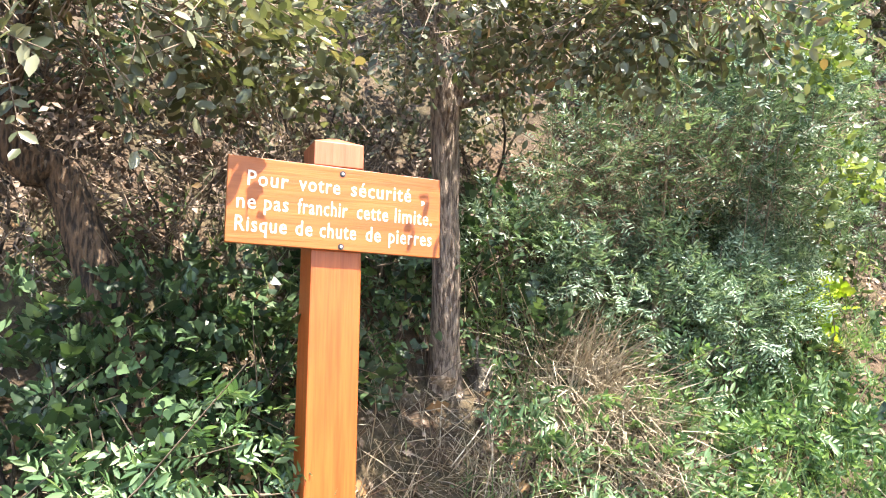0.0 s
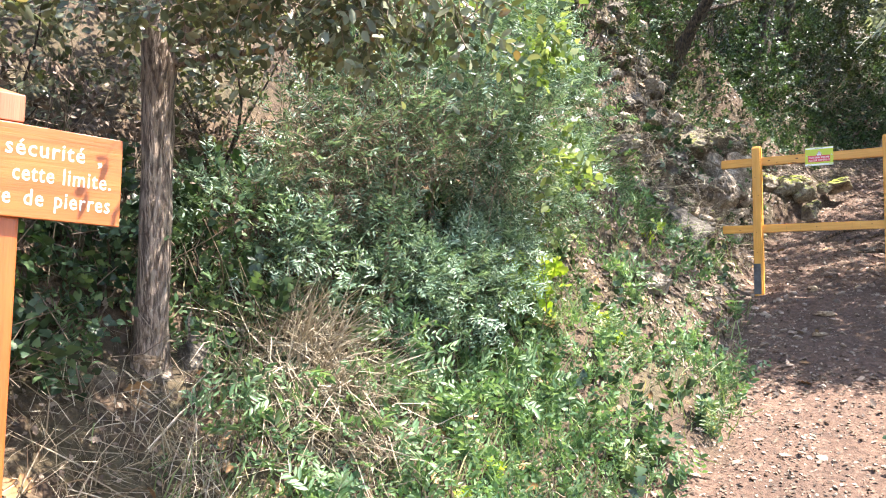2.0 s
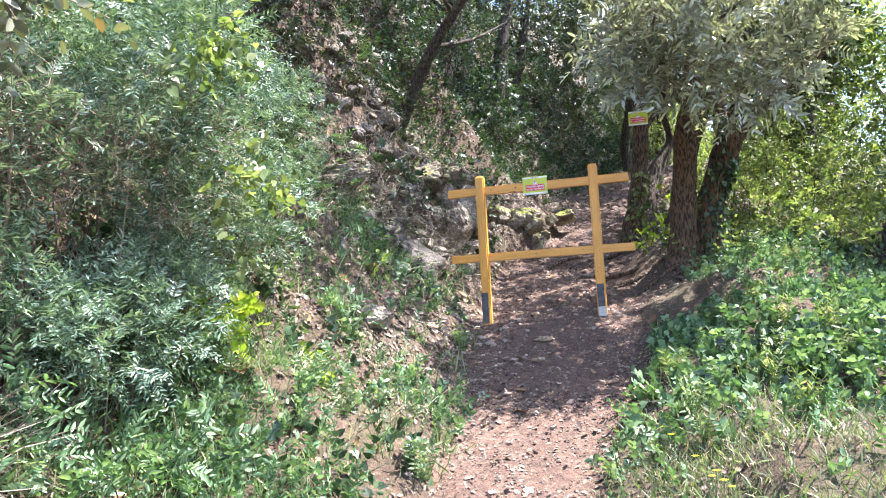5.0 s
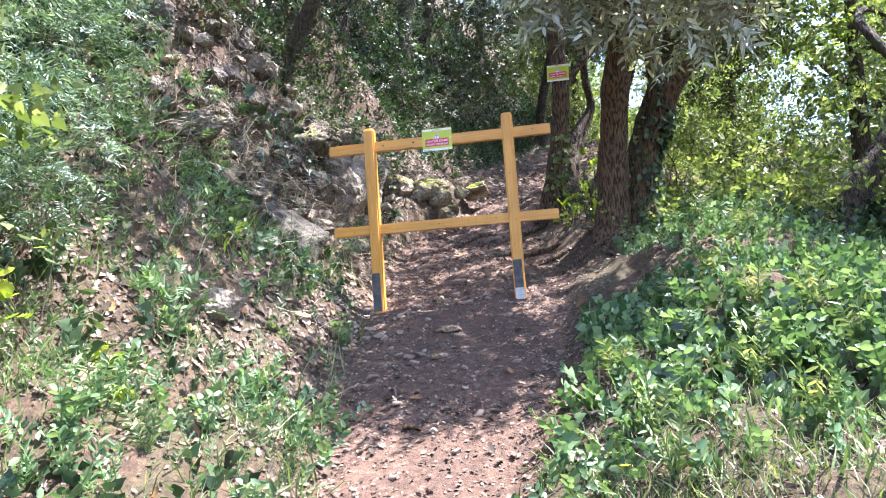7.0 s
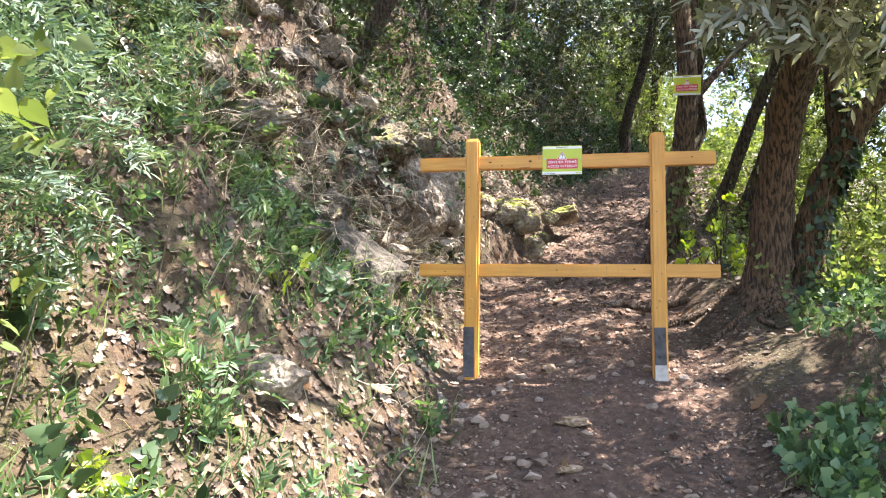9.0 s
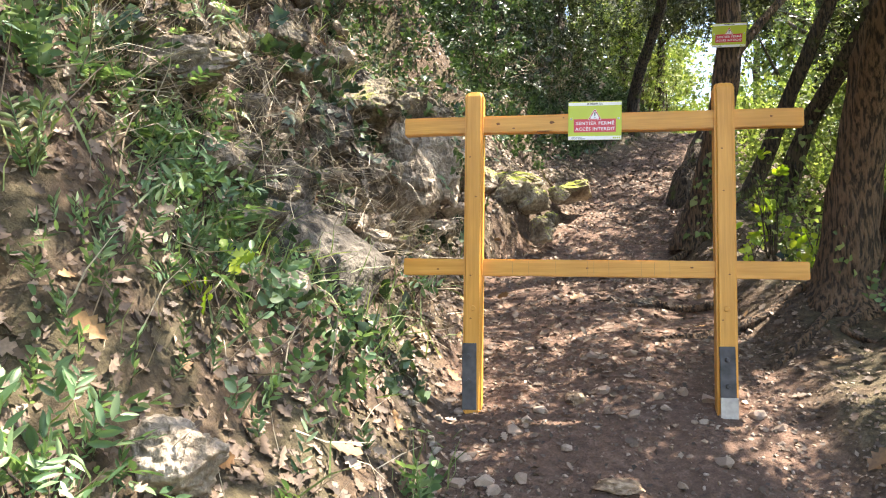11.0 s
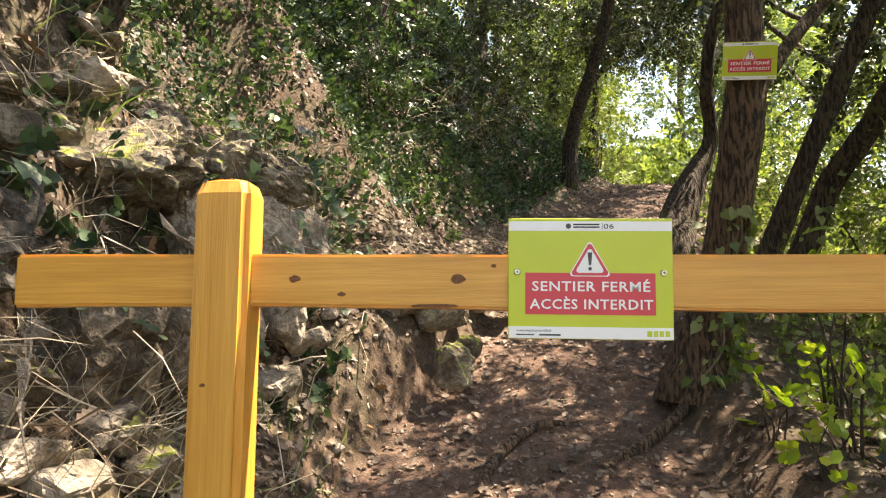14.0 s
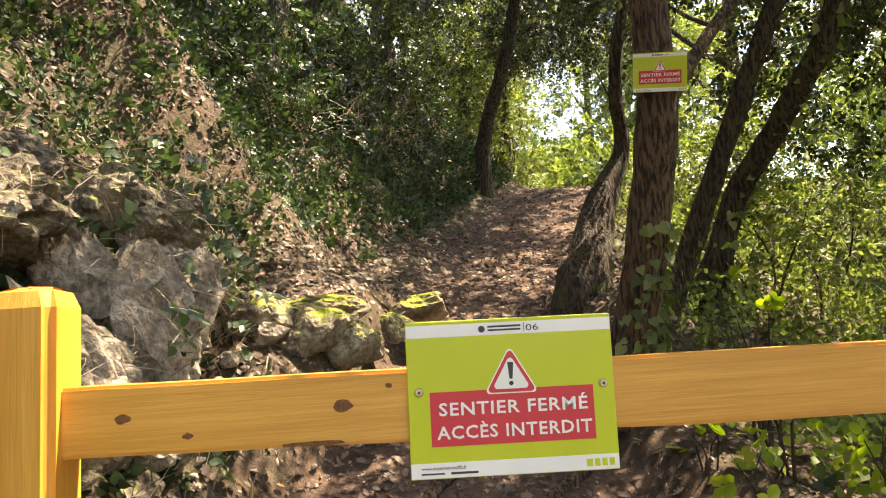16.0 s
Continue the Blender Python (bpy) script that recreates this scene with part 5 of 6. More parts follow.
GRIT = [pebble_mesh(20 + i, 9) for i in range(8)]
pv = [np.array([v.co[:] for v in m.vertices]) for m in GRIT]
pf = [[tuple(p.vertices) for p in m.polygons] for m in GRIT]
gx_, gy_ = spread(19000, -1.3, 1.6, -8.3, 3.5, lambda x, y, u, v: 0.6 * (u < 0.35) * (v < 0.2) * (0.3 + 0.7 * patchy(x, y, 1.2, 34)))
V, F, o_ = [], [], 0
for i, (a, b) in enumerate(zip(gx_, gy_)):
    s = 0.004 + 0.011 * rng.random() ** 2
    c, sn = math.cos(i), math.sin(i)
    q = pv[i % 8] * s
    V.append(np.stack([q[:, 0] * c - q[:, 1] * sn, q[:, 0] * sn + q[:, 1] * c, q[:, 2]], -1) + np.array([a, b, 0.0]))
    F += [(f[0] + o_, f[1] + o_, f[2] + o_) for f in pf[i % 8]]
    o_ += len(q)
V = np.concatenate(V)
V[:, 2] += land(V[:, 0], V[:, 1]) + 0.003
stuff("gravel", np_mesh("gravel", V, [np.array(F)], M_PEBBLE), "pinkish grey gravel strewn along the earth trail", "gravel")

# herbs and grass on the bank and the verges
BARE = ((-1.15, -1.6, 0.27), (-2.1, -6.5, 0.42), (-1.95, -7.2, 0.3), (-2.35, -5.95, 0.32), (-1.95, -5.05, 0.36), (-1.55, -6.3, 0.25))


def covered(x, y):
    """Nought on the bare patches, one elsewhere."""
    return np.prod([sstep(0.75 * r, 1.15 * r, np.hypot(x - a, y - b)) for a, b, r in BARE], axis=0)


NEAR_BANK = lambda x, y, u, v: covered(x, y) * sstep(-0.12, 0.1, u) * (1 - 0.55 * sstep(1.0, 2.2, u)) * sstep(-9, -7.5, y) * (1 - sstep(-1.1, 0.3, y))
x, y = spread(15000, -3.2, 0.0, -8.4, 0.2, lambda x, y, u, v: 0.60 * NEAR_BANK(x, y, u, v) * (0.06 + 0.94 * patchy(x, y, 1.5, 41, -0.05, 0.15)) * (1 - 0.6 * sstep(-2.4, -1.2, y)))
stuff("wild_herbs", herb_mesh("wild_herbs", x, y, OVAL, L_HERB, 0.15, 0.045, 9, width=1.1), "low green wild herbs growing over the bank", "herbs")
x, y = spread(9000, -3.2, 0.0, -8.4, 0.2, lambda x, y, u, v: 0.5 * NEAR_BANK(x, y, u, v) * (0.05 + 0.95 * patchy(x, y, 1.3, 42, -0.03, 0.17)) * (1 - 0.4 * sstep(-2.4, -1.2, y)))
stuff("wild_herbs", herb_mesh("wild_herbs", x, y, LANCE, L_HERB, 0.18, 0.046, 12, 45, 0.3, 1.2), "taller narrow-leaved green herbs on the bank", "herbs")
x, y = spread(5200, -3.0, 0.0, -8.4, -2.0, lambda x, y, u, v: 0.35 * NEAR_BANK(x, y, u, v) * patchy(x, y, 0.9, 43, 0.02, 0.2) * (1 - 0.8 * sstep(-4.0, -3.0, y)))
stuff("bramble", herb_mesh("bramble", x, y, IVY, L_IVY, 0.22, 0.06, 6, 60, 0.6), "dark green bramble and ivy sprawling over the bank", "bramble")
x, y = spread(46000, -3.2, 0.0, -8.4, 0.6, lambda x, y, u, v: 0.55 * NEAR_BANK(x, y, u, v) * (0.1 + 0.9 * patchy(x, y, 1.8, 44)) * (1 - 0.55 * sstep(-3.4, -1.8, y)))
stuff("grass", blade_mesh("grass", x, y, L_GRASS, 0.19, 0.6, 0.9), "thin green grass blades on the bank", "grass")
x, y = spread(9000, -3.2, -0.4, -8.4, 2.6, lambda x, y, u, v: 0.4 * (u > 0.05) * patchy(x, y, 1.3, 45))
stuff("dry_grass", blade_mesh("dry_grass", x, y, L_STRAW, 0.26, 0.8, 0.42), "dry straw-coloured grass stalks on the bank", "dry grass")
RIGHT = lambda x, y, u, v: sstep(-0.05, 0.2, v - 0.5 * sstep(-1.3, -0.4, y)) * (1 - sstep(0.9, 2.0, y))
x, y = spread(12000, 0.6, 5.5, -7.5, 2.0, lambda x, y, u, v: 0.55 * RIGHT(x, y, u, v) * sstep(-4.2, -2.2, y) * (0.35 + 0.65 * patchy(x, y, 1.4, 46)))
stuff("wild_herbs", herb_mesh("wild_herbs", x, y, OVAL, L_HERB, 0.12, 0.042, 9, width=1.25), "broad-leaved green herbs covering the verge", "herbs")
x, y = spread(5000, 0.8, 5.5, -2.5, 2.0, lambda x, y, u, v: 0.6 * RIGHT(x, y, u, v) * patchy(x, y, 1.0, 47, -0.2, 0.1))
stuff("ivy_cover", herb_mesh("ivy_cover", x, y, IVY, L_IVY, 0.16, 0.052, 7, 60, 0.5), "dark ivy covering the ground under the olive tree", "ivy")
x, y = spread(60000, 0.6, 5.5, -8.4, 0.6, lambda x, y, u, v: 0.6 * RIGHT(x, y, u, v) * (1 - 0.7 * sstep(-3.4, -1.8, y)))
stuff("grass", blade_mesh("grass", x, y, L_GRASS, 0.10, 0.8, 2.0), "short green and yellowing grass on the verge", "grass")
x, y = spread(9000, 0.6, 5.0, -8.4, -1.5, lambda x, y, u, v: 0.5 * RIGHT(x, y, u, v) * (1 - 0.8 * sstep(-3.2, -2.0, y)))
stuff("dry_grass", blade_mesh("dry_grass", x, y, L_STRAW, 0.11, 0.9, 1.4), "pale dry grass on the verge", "dry grass")

x, y = spread(15000, 0.9, 2.8, -5.6, -2.6, lambda x, y, u, v: 0.85 * sstep(0.0, 0.15, v) * (0.3 + 0.7 * patchy(x, y, 2.1, 55, -0.2, 0.1)))
stuff("grass", blade_mesh("grass", x, y, L_GRASS, 0.085, 0.8, 1.5), "dense short grass on the open verge", "grass")
x, y = spread(7000, 0.9, 2.8, -5.6, -2.4, lambda x, y, u, v: 0.8 * sstep(0.0, 0.15, v) * patchy(x, y, 1.8, 56, -0.15, 0.15))
stuff("dry_grass", blade_mesh("dry_grass", x, y, L_STRAW, 0.09, 0.9, 1.1), "pale withered grass tufts on the open verge", "dry grass")

# ivy on the slope above the upper trail, and on the rock face
x, y = spread(28000, -5.0, 1.8, 2.4, 12, lambda x, y, u, v: 0.85 * sstep(0.65 - 0.45 * sstep(4.5, 7, y), 1.1 - 0.5 * sstep(4.5, 7, y), u) * (0.15 + 0.85 * sstep(2.9, 3.8, y)) * (1 - 0.5 * sstep(3.5, 6, u)))
stuff("ivy_cover", herb_mesh("ivy_cover", x, y, WIDE, L_IVY, 0.15, 0.052, 7, 60, 0.6, 1.1), "glossy dark ivy hanging over the slope above the trail", "ivy")
x, y = spread(3000, -3.6, -0.6, -1.5, 3.0, lambda x, y, u, v: 0.4 * (u > 0.15) * patchy(x, y, 1.6, 48, 0.05, 0.2))
stuff("ivy_cover", herb_mesh("ivy_cover", x, y, IVY, L_IVY, 0.12, 0.045, 6, 60, 0.6), "ivy creeping among the stones of the rock face", "ivy")
x, y = spread(7000, -3.6, -0.6, -1.2, 3.2, lambda x, y, u, v: 0.55 * (u > 0.2) * patchy(x, y, 2.0, 49, -0.1, 0.15))
stuff("dry_grass", blade_mesh("dry_grass", x, y, L_STRAW, 0.26, 0.7, 0.5, 1.0), "dry grass and roots hanging over the rock face", "dry grass")
x, y = spread(3200, -3.4, -0.5, -1.0, 3.2, lambda x, y, u, v: 0.45 * (u > 0.05) * patchy(x, y, 1.7, 50))
stuff("grass", blade_mesh("grass", x, y, L_GRASS, 0.2, 0.7), "thin grass between the stones of the rock face", "grass")
x, y = spread(16000, -5.0, -1.2, -2.4, 3.8, lambda x, y, u, v: 0.75 * sstep(1.6 - 0.45 * sstep(0.8, 1.6, y), 2.0 - 0.4 * sstep(0.8, 1.6, y), u) * (0.3 + 0.7 * patchy(x, y, 1.1, 52)))
stuff("ivy_cover", herb_mesh("ivy_cover", x, y, WIDE, L_IVY, 0.16, 0.05, 6, 60, 0.6, 1.1), "dark ivy and evergreen seedlings on the steep hillside", "ivy")
x, y = spread(9000, -3.4, -0.6, -0.8, 2.7, lambda x, y, u, v: 0.55 * sstep(0.2, 0.4, u) * (1 - sstep(1.5, 1.9, u)) * patchy(x, y, 1.9, 53, -0.1, 0.12))
stuff("grass", blade_mesh("grass", x, y, L_GRASS, 0.27, 0.55, 0.45, 0.9), "fine pale green grass hanging over the rock face", "grass")
x, y = spread(1500, 0.8, 3.0, -2.6, -0.6, lambda x, y, u, v: 0.6 * sstep(0.05, 0.2, v) * (0.35 + 0.65 * patchy(x, y, 1.7, 54)))
stuff("wild_herbs", herb_mesh("wild_herbs", x, y, IVY, L_HERB, 0.11, 0.05, 7, 60, 0.5), "broad lobed green herbs on the verge before the barrier", "herbs")
# undergrowth on the falling side of the trail
x, y = spread(11000, 0.9, 7.5, 0.8, 12, lambda x, y, u, v: 0.5 * sstep(0.35, 0.7, v))
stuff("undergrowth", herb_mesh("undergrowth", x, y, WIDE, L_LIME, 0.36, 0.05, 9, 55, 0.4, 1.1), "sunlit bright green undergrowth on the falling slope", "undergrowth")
x, y = spread(110, 0.6, 2.2, 1.4, 3.2, lambda x, y, u, v: 0.6 * sstep(0.1, 0.3, v))
stuff("undergrowth", herb_mesh("undergrowth", x, y, OVAL, L_YELLOW, 0.22, 0.05, 6, 55, 0.35, 1.5), "fresh yellow-green seedlings beside the trail", "undergrowth")
# dead twigs behind the signpost
tw = []
x, y = spread(1000, -3.4, -1.5, -8.0, 0.4, lambda x, y, u, v: 0.5 * sstep(0.8, 1.4, u) * (1 - 0.8 * sstep(-3.0, -1.6, y)))
for a, b in zip(x, y):
    p0 = np.array([a, b, gz(a, b)])
    d = unit(np.array([rng.normal(0, 0.6), rng.normal(0, 0.6), rng.uniform(0.3, 1.2)]))
    ln = rng.uniform(0.3, 0.9)
    bend = rng.normal(0, 0.12, 3)
    tw.append(np.concatenate([np.stack([p0, p0 + d * ln * 0.5 + bend, p0 + d * ln + 1.5 * bend]), [[0.005], [0.0035], [0.0015]]], 1))
tagged(many_limbs("dead_brushwood", tw, M_TWIG, None, 3), "tangle of grey-brown dead twigs along the top of the bank", "brushwood", kind="stuff")


# ---- single plants ----
def shrub(name, x, y, h, r, mat, label, seed, dens=60, shape=OVAL, leaf=0.05, per=9, length=0.18, group="", width=1.0, cat="shrub", twig=0.3, low=0.1, hole=-0.45):
    z = gz(x, y)
    s = tagged(holder(name, Matrix.Translation((x, y, z))), label, cat, group)
    rr = random.Random(seed)
    cl = [(rr.uniform(-0.5, 0.5) * r, rr.uniform(-0.5, 0.5) * r, h * q, r * rr.uniform(0.45, 0.7), r * rr.uniform(0.45, 0.7), h * 0.24) for q in (low, 0.3, 0.45, 0.6, 0.78)]
    crown("crown", cl, dens, mat, s, shape, leaf, per, length, 52, seed, 0.5, 0.15, hole, twig, 0.3, width)
    for i in range(4):
        a = i * 1.6 + seed
        limb("stem", [(0.03 * math.cos(a), 0.03 * math.sin(a), -0.05, 0.004 + 0.005 * h), (0.25 * r * math.cos(a + 0.5), 0.25 * r * math.sin(a + 0.5), h * 0.22, 0.003 + 0.004 * h), (0.4 * r * math.cos(a), 0.4 * r * math.sin(a), h * 0.42, 0.003 + 0.002 * h), (0.6 * r * math.cos(a - 0.4), 0.6 * r * math.sin(a - 0.4), h * 0.62, 0.002)], M_BARK_DARK, s, 8, 5)
    return s


for i, (x, y, h, r, m, lab) in enumerate((
        # five low shrubs added as dark cover in place of shade on the rocks
        (-2.2, 0.55, 0.6, 0.36, L_HOLM, "low dark evergreen shrub added to darken the top of the rock face"), (-2.25, 1.25, 0.7, 0.38, L_IVY, "low dark evergreen shrub added to darken the top of the rock face"), (-2.5, 0.0, 0.7, 0.4, L_HOLM, "low dark evergreen shrub added to darken the top of the rock face"), (-2.1, 1.85, 0.55, 0.32, L_HOLM, "low dark evergreen shrub added to darken the top of the rock face"), (-2.45, 2.6, 0.7, 0.4, L_IVY, "low dark evergreen shrub added to darken the top of the rock face"),
        # the first five here are also added to darken the bare slope
        (-2.65, 0.95, 0.9, 0.45, L_HOLM, "dark evergreen shrub above the rock face"), (-3.1, 1.5, 1.4, 0.6, L_IVY, "dark evergreen shrub above the rock face"), (-2.75, -0.5, 1.1, 0.5, L_HOLM, "dark evergreen shrub above the rock face"), (-2.35, -2.0, 0.9, 0.42, L_HOLM, "dark evergreen shrub above the rock face"), (-2.4, -1.35, 0.8, 0.38, L_IVY, "dark evergreen shrub above the rock face"), (-2.9, -2.2, 1.5, 0.7, L_IVY, "dark evergreen shrub above the rock face"), (-2.9, -1.1, 1.3, 0.6, L_HOLM, "dark evergreen shrub above the rock face"), (-2.7, 0.4, 1.2, 0.55, L_IVY, "dark evergreen shrub above the rock face"),
        (-2.6, 1.6, 1.4, 0.65, L_HOLM, "dark evergreen shrub above the rock face"), (-2.8, 3.0, 1.6, 0.8, L_IVY, "dense ivy-clad shrub on the slope"), (-2.0, 4.2, 1.6, 0.8, L_HOLM, "dense dark shrub on the slope"),
        (-1.3, 5.4, 1.6, 0.8, L_IVY, "dense ivy-clad shrub on the slope"), (-0.7, 6.8, 1.6, 0.85, L_HOLM, "dense dark shrub on the slope"), (0.0, 8.6, 1.5, 0.8, L_HOLM, "dense dark shrub on the slope"), (-3.0, 5.6, 2.0, 1.0, L_HOLM, "dense dark shrub on the slope"),
        (-3.0, -3.4, 1.7, 0.8, L_HOLM, "dark evergreen shrub behind the lentisk"), (-3.1, -5.0, 1.6, 0.8, L_OAK, "dull green shrub behind the oak"), (-3.3, -6.4, 1.4, 0.8, L_OAK, "dull green shrub behind the signpost"), (-3.4, -8.0, 1.5, 0.8, L_IVY, "dark shrub at the end of the bank"),
        (1.3, 11.2, 3.0, 1.0, L_LIME, "sunlit shrub where the trail leaves the wood"), (1.8, 13.2, 3.2, 1.0, L_LIME, "sunlit shrub where the trail leaves the wood"), (-3.6, 0.4, 1.8, 0.9, L_HOLM, "dark evergreen shrub high on the slope"), (-3.7, 2.2, 2.0, 1.0, L_IVY, "dark evergreen shrub high on the slope"))):
    shrub("shrub", x, y, h, r, m, lab, 200 + i, 42, WIDE, 0.05, 9, 0.17, "slope shrubs", hole=-0.6)
for i, (x, y, h, r) in enumerate(((2.6, 1.7, 1.1, 0.6), (3.2, 2.8, 1.6, 0.8), (4.4, 1.4, 1.8, 0.9), (2.7, 4.8, 1.6, 0.8), (3.6, 5.6, 2.0, 1.0), (3.4, 7.6, 2.0, 1.0), (5.2, 4.6, 2.4, 1.2), (5.0, 7.6, 2.6, 1.3), (6.0, 2.4, 2.4, 1.2), (4.4, 10.6, 2.0, 1.0), (3.2, 0.3, 0.8, 0.6), (4.6, -1.2, 1.2, 0.8), (2.2, 6.2, 1.0, 0.5), (5.6, -3.0, 1.6, 1.0))):
    shrub("shrub", x, y, h, r, L_LIME, "sunlit bright green shrub on the falling slope", 240 + i, 26, WIDE, 0.06, 9, 0.22, "sunlit shrubs", hole=-0.2)

# dry brown brush behind the signpost
for i, (x, y, h, r) in enumerate(((-3.0, -7.9, 1.0, 0.5), (-2.95, -7.2, 0.9, 0.5), (-3.05, -6.5, 1.0, 0.5), (-3.0, -5.9, 0.9, 0.45), (-3.4, -7.4, 1.3, 0.6))):
    shrub("dry_bush", x, y, h, r, L_LITTER, "withered brown bush with dead leaves on the bank", 350 + i, 42, WIDE, 0.04, 8, 0.2, "withered bushes", hole=-0.4, twig=0.8)

# ivy mounds behind the signpost and lush herbs before them
for i, (x, y, h, r) in enumerate(((-2.5, -7.45, 0.75, 0.36), (-2.45, -7.0, 0.75, 0.38), (-2.55, -6.55, 0.7, 0.36), (-2.75, -6.0, 0.8, 0.34), (-2.7, -5.45, 0.7, 0.34), (-2.35, -5.4, 0.5, 0.26), (-2.2, -7.5, 0.7, 0.32), (-2.35, -7.85, 0.7, 0.34))):
    shrub("ivy_mound", x, y, h, r, L_IVY, "dark ivy mound sprawling over the bank behind the signpost", 270 + i, 60, IVY, 0.046, 7, 0.16, "ivy mounds", cat="ivy", hole=-0.7)
for i, (x, y, h, r) in enumerate(((-1.78, -7.95, 0.5, 0.26), (-1.95, -7.6, 0.5, 0.26), (-1.7, -7.6, 0.4, 0.22), (-2.15, -7.25, 0.5, 0.24), (-1.5, -7.9, 0.35, 0.22), (-1.4, -3.75, 0.26, 0.2), (-1.38, -1.95, 0.3, 0.2), (-1.8, -4.65, 0.5, 0.26), (-1.75, -5.05, 0.5, 0.26), (-1.95, -5.45, 0.45, 0.25), (-1.55, -4.35, 0.45, 0.24), (-1.5, -4.9, 0.35, 0.24), (-2.0, -5.75, 0.4, 0.24), (-1.6, -5.5, 0.3, 0.22), (-1.45, -3.95, 0.35, 0.22))):
    shrub("leafy_herb", x, y, h, r, L_HERB, "lush green herb with narrow pointed leaves on the bank", 280 + i, 60, LANCE, 0.06, 11, 0.16, "lush herbs", 1.4, "herb", hole=-0.7)
for i, (x, y) in enumerate(((3.0, 14.6), (4.3, 15.5), (3.4, 16.8), (5.0, 17.8), (3.8, 19.5), (5.6, 20.5), (2.6, 18.5), (4.6, 22.5), (6.4, 23.5))):
    shrub("shrub", x, y, 1.3 + 0.15 * i, 1.2 + 0.12 * i, L_LIME, "pale sunlit shrub on the open slope beyond the wood", 330 + i, 12, WIDE, 0.13, 9, 0.35, "far sunlit shrubs", hole=-0.6)

# ivy and herbs hanging on the rock face
for i, (x, y, h, r) in enumerate(((-1.72, 0.85, 0.36, 0.2), (-1.62, 1.15, 0.34, 0.18), (-2.12, -0.72, 0.3, 0.2), (-1.5, 1.45, 0.3, 0.16), (-1.9, 0.35, 0.3, 0.18))):
    shrub("ivy_tuft", x, y, h, r, L_IVY, "ivy tuft trailing over the stones of the rock face", 370 + i, 46, IVY, 0.06, 6, 0.13, "rock face ivy", cat="ivy", hole=-0.6)
for i, (x, y, h, r) in enumerate(((-2.02, -0.38, 0.34, 0.2), (-2.1, -0.15, 0.34, 0.2), (-1.78, -0.72, 0.3, 0.2), (-1.62, -0.9, 0.28, 0.2), (-1.45, -1.1, 0.24, 0.18), (-1.05, 0.55, 0.2, 0.12))):
    shrub("leafy_herb", x, y, h, r, L_HERB, "bright green herb rooted between the stones of the bank", 380 + i, 50, LANCE, 0.055, 9, 0.14, "rock face herbs", 1.7, "herb", hole=-0.7)

# young oak with yellow-green lobed leaves
shrub("oak_sapling", -1.70, -3.2, 0.5, 0.25, L_YELLOW, "oak sapling with bright yellow-green lobed leaves on the bank", 301, 46, LOBED, 0.10, 5, 0.10, width=1.2, cat="sapling", low=0.35)
shrub("oak_sapling", -1.45, -1.08, 0.22, 0.10, L_YELLOW, "tiny oak seedling with fresh green lobed leaves on the bank", 302, 40, LOBED, 0.07, 5, 0.07, width=1.2, cat="sapling", low=0.35)
for i, (x, y, h) in enumerate(((1.28, 1.95, 0.75), (1.5, 1.6, 0.55), (1.35, 2.25, 0.95), (1.02, 2.05, 0.3), (1.08, 1.72, 0.3))):
    shrub("holly_seedling", x, y, h, 0.16, L_YELLOW, "young plant with broad yellow-green leaves beside the trunk", 310 + i, 9 if h > 0.4 else 26, OVAL, 0.062, 6, 0.11, "young plants", 1.5, "seedling", low=0.25)


def fern(name, x, y, n, length, mat, label, seed, lean=(0, 0)):
    f = tagged(holder(name, Matrix.Translation((x, y, gz(x, y)))), label, "fern")
    for i in range(n):
        a = seed + i * 2 * math.pi / n
        d = np.array([math.cos(a) + lean[0], math.sin(a) + lean[1], 0.9])
        d = d / np.linalg.norm(d)
        s = np.linspace(0.15, 1, 15)
        L = length * rng.uniform(0.75, 1.1)
        c = d[None] * (s * L)[:, None]
        c[:, 2] -= 0.45 * L * s ** 2
        side = unit(np.cross(d, [0, 0, 1])[None])[0]
        P = np.repeat(c, 2, 0)
        sg = np.tile([1.0, -1.0], len(s))
        Wd = sg[:, None] * side[None] + 0.35 * d[None] + rng.normal(0, 0.06, P.shape)
        size = np.repeat(0.32 * L * np.sin(np.pi * (0.12 + 0.85 * s)) ** 0.8, 2)
        link("frond", leaves("frond", LANCE, P, Wd, np.tile([0.0, 0, 1], (len(P), 1)) + 0.2 * rng.normal(size=P.shape), size, mat, 1.5), f)
    return f


for x, y, n, L, sd in ((-1.93, -0.68, 5, 0.28, 0), (-1.80, -0.60, 5, 0.26, 1.1), (-1.62, -0.52, 5, 0.24, 2.0), (-2.05, -0.95, 4, 0.22, 0.4)):
    fern("fern", x, y, n, L, L_HERB, "small green fern growing on the leafy bank", sd, (0.5, -0.3))
fern("fern", -1.62, -3.19, 6, 0.26, L_BROWN, "withered rust-brown fern beside the sapling", 0.3, (0.5, -0.2))


def straw_clump(x, y, n, length, label, seed, push=(0.5, -0.2)):
    z = gz(x, y)
    b = np.zeros((n, 3)) + rng.normal(0, 0.13, (n, 3)) * np.array([1, 1, 0.1])
    w = unit(np.stack([push[0] + rng.normal(0, 0.5, n), push[1] + rng.normal(0, 0.5, n), rng.uniform(-0.5, 0.9, n)], -1))
    b[:, 2] += land(x + b[:, 0], y + b[:, 1]) - z + 0.12 * rng.random(n)
    me = leaves("dry_grass_clump", BLADE, b, w, rand_dirs(n, 0.5), length * (0.4 + 0.8 * rng.random(n)), L_STRAW, 0.32)
    o = tagged(link("dry_grass_clump", me), label, "dry grass", kind="stuff")
    o.location = (x, y, z)


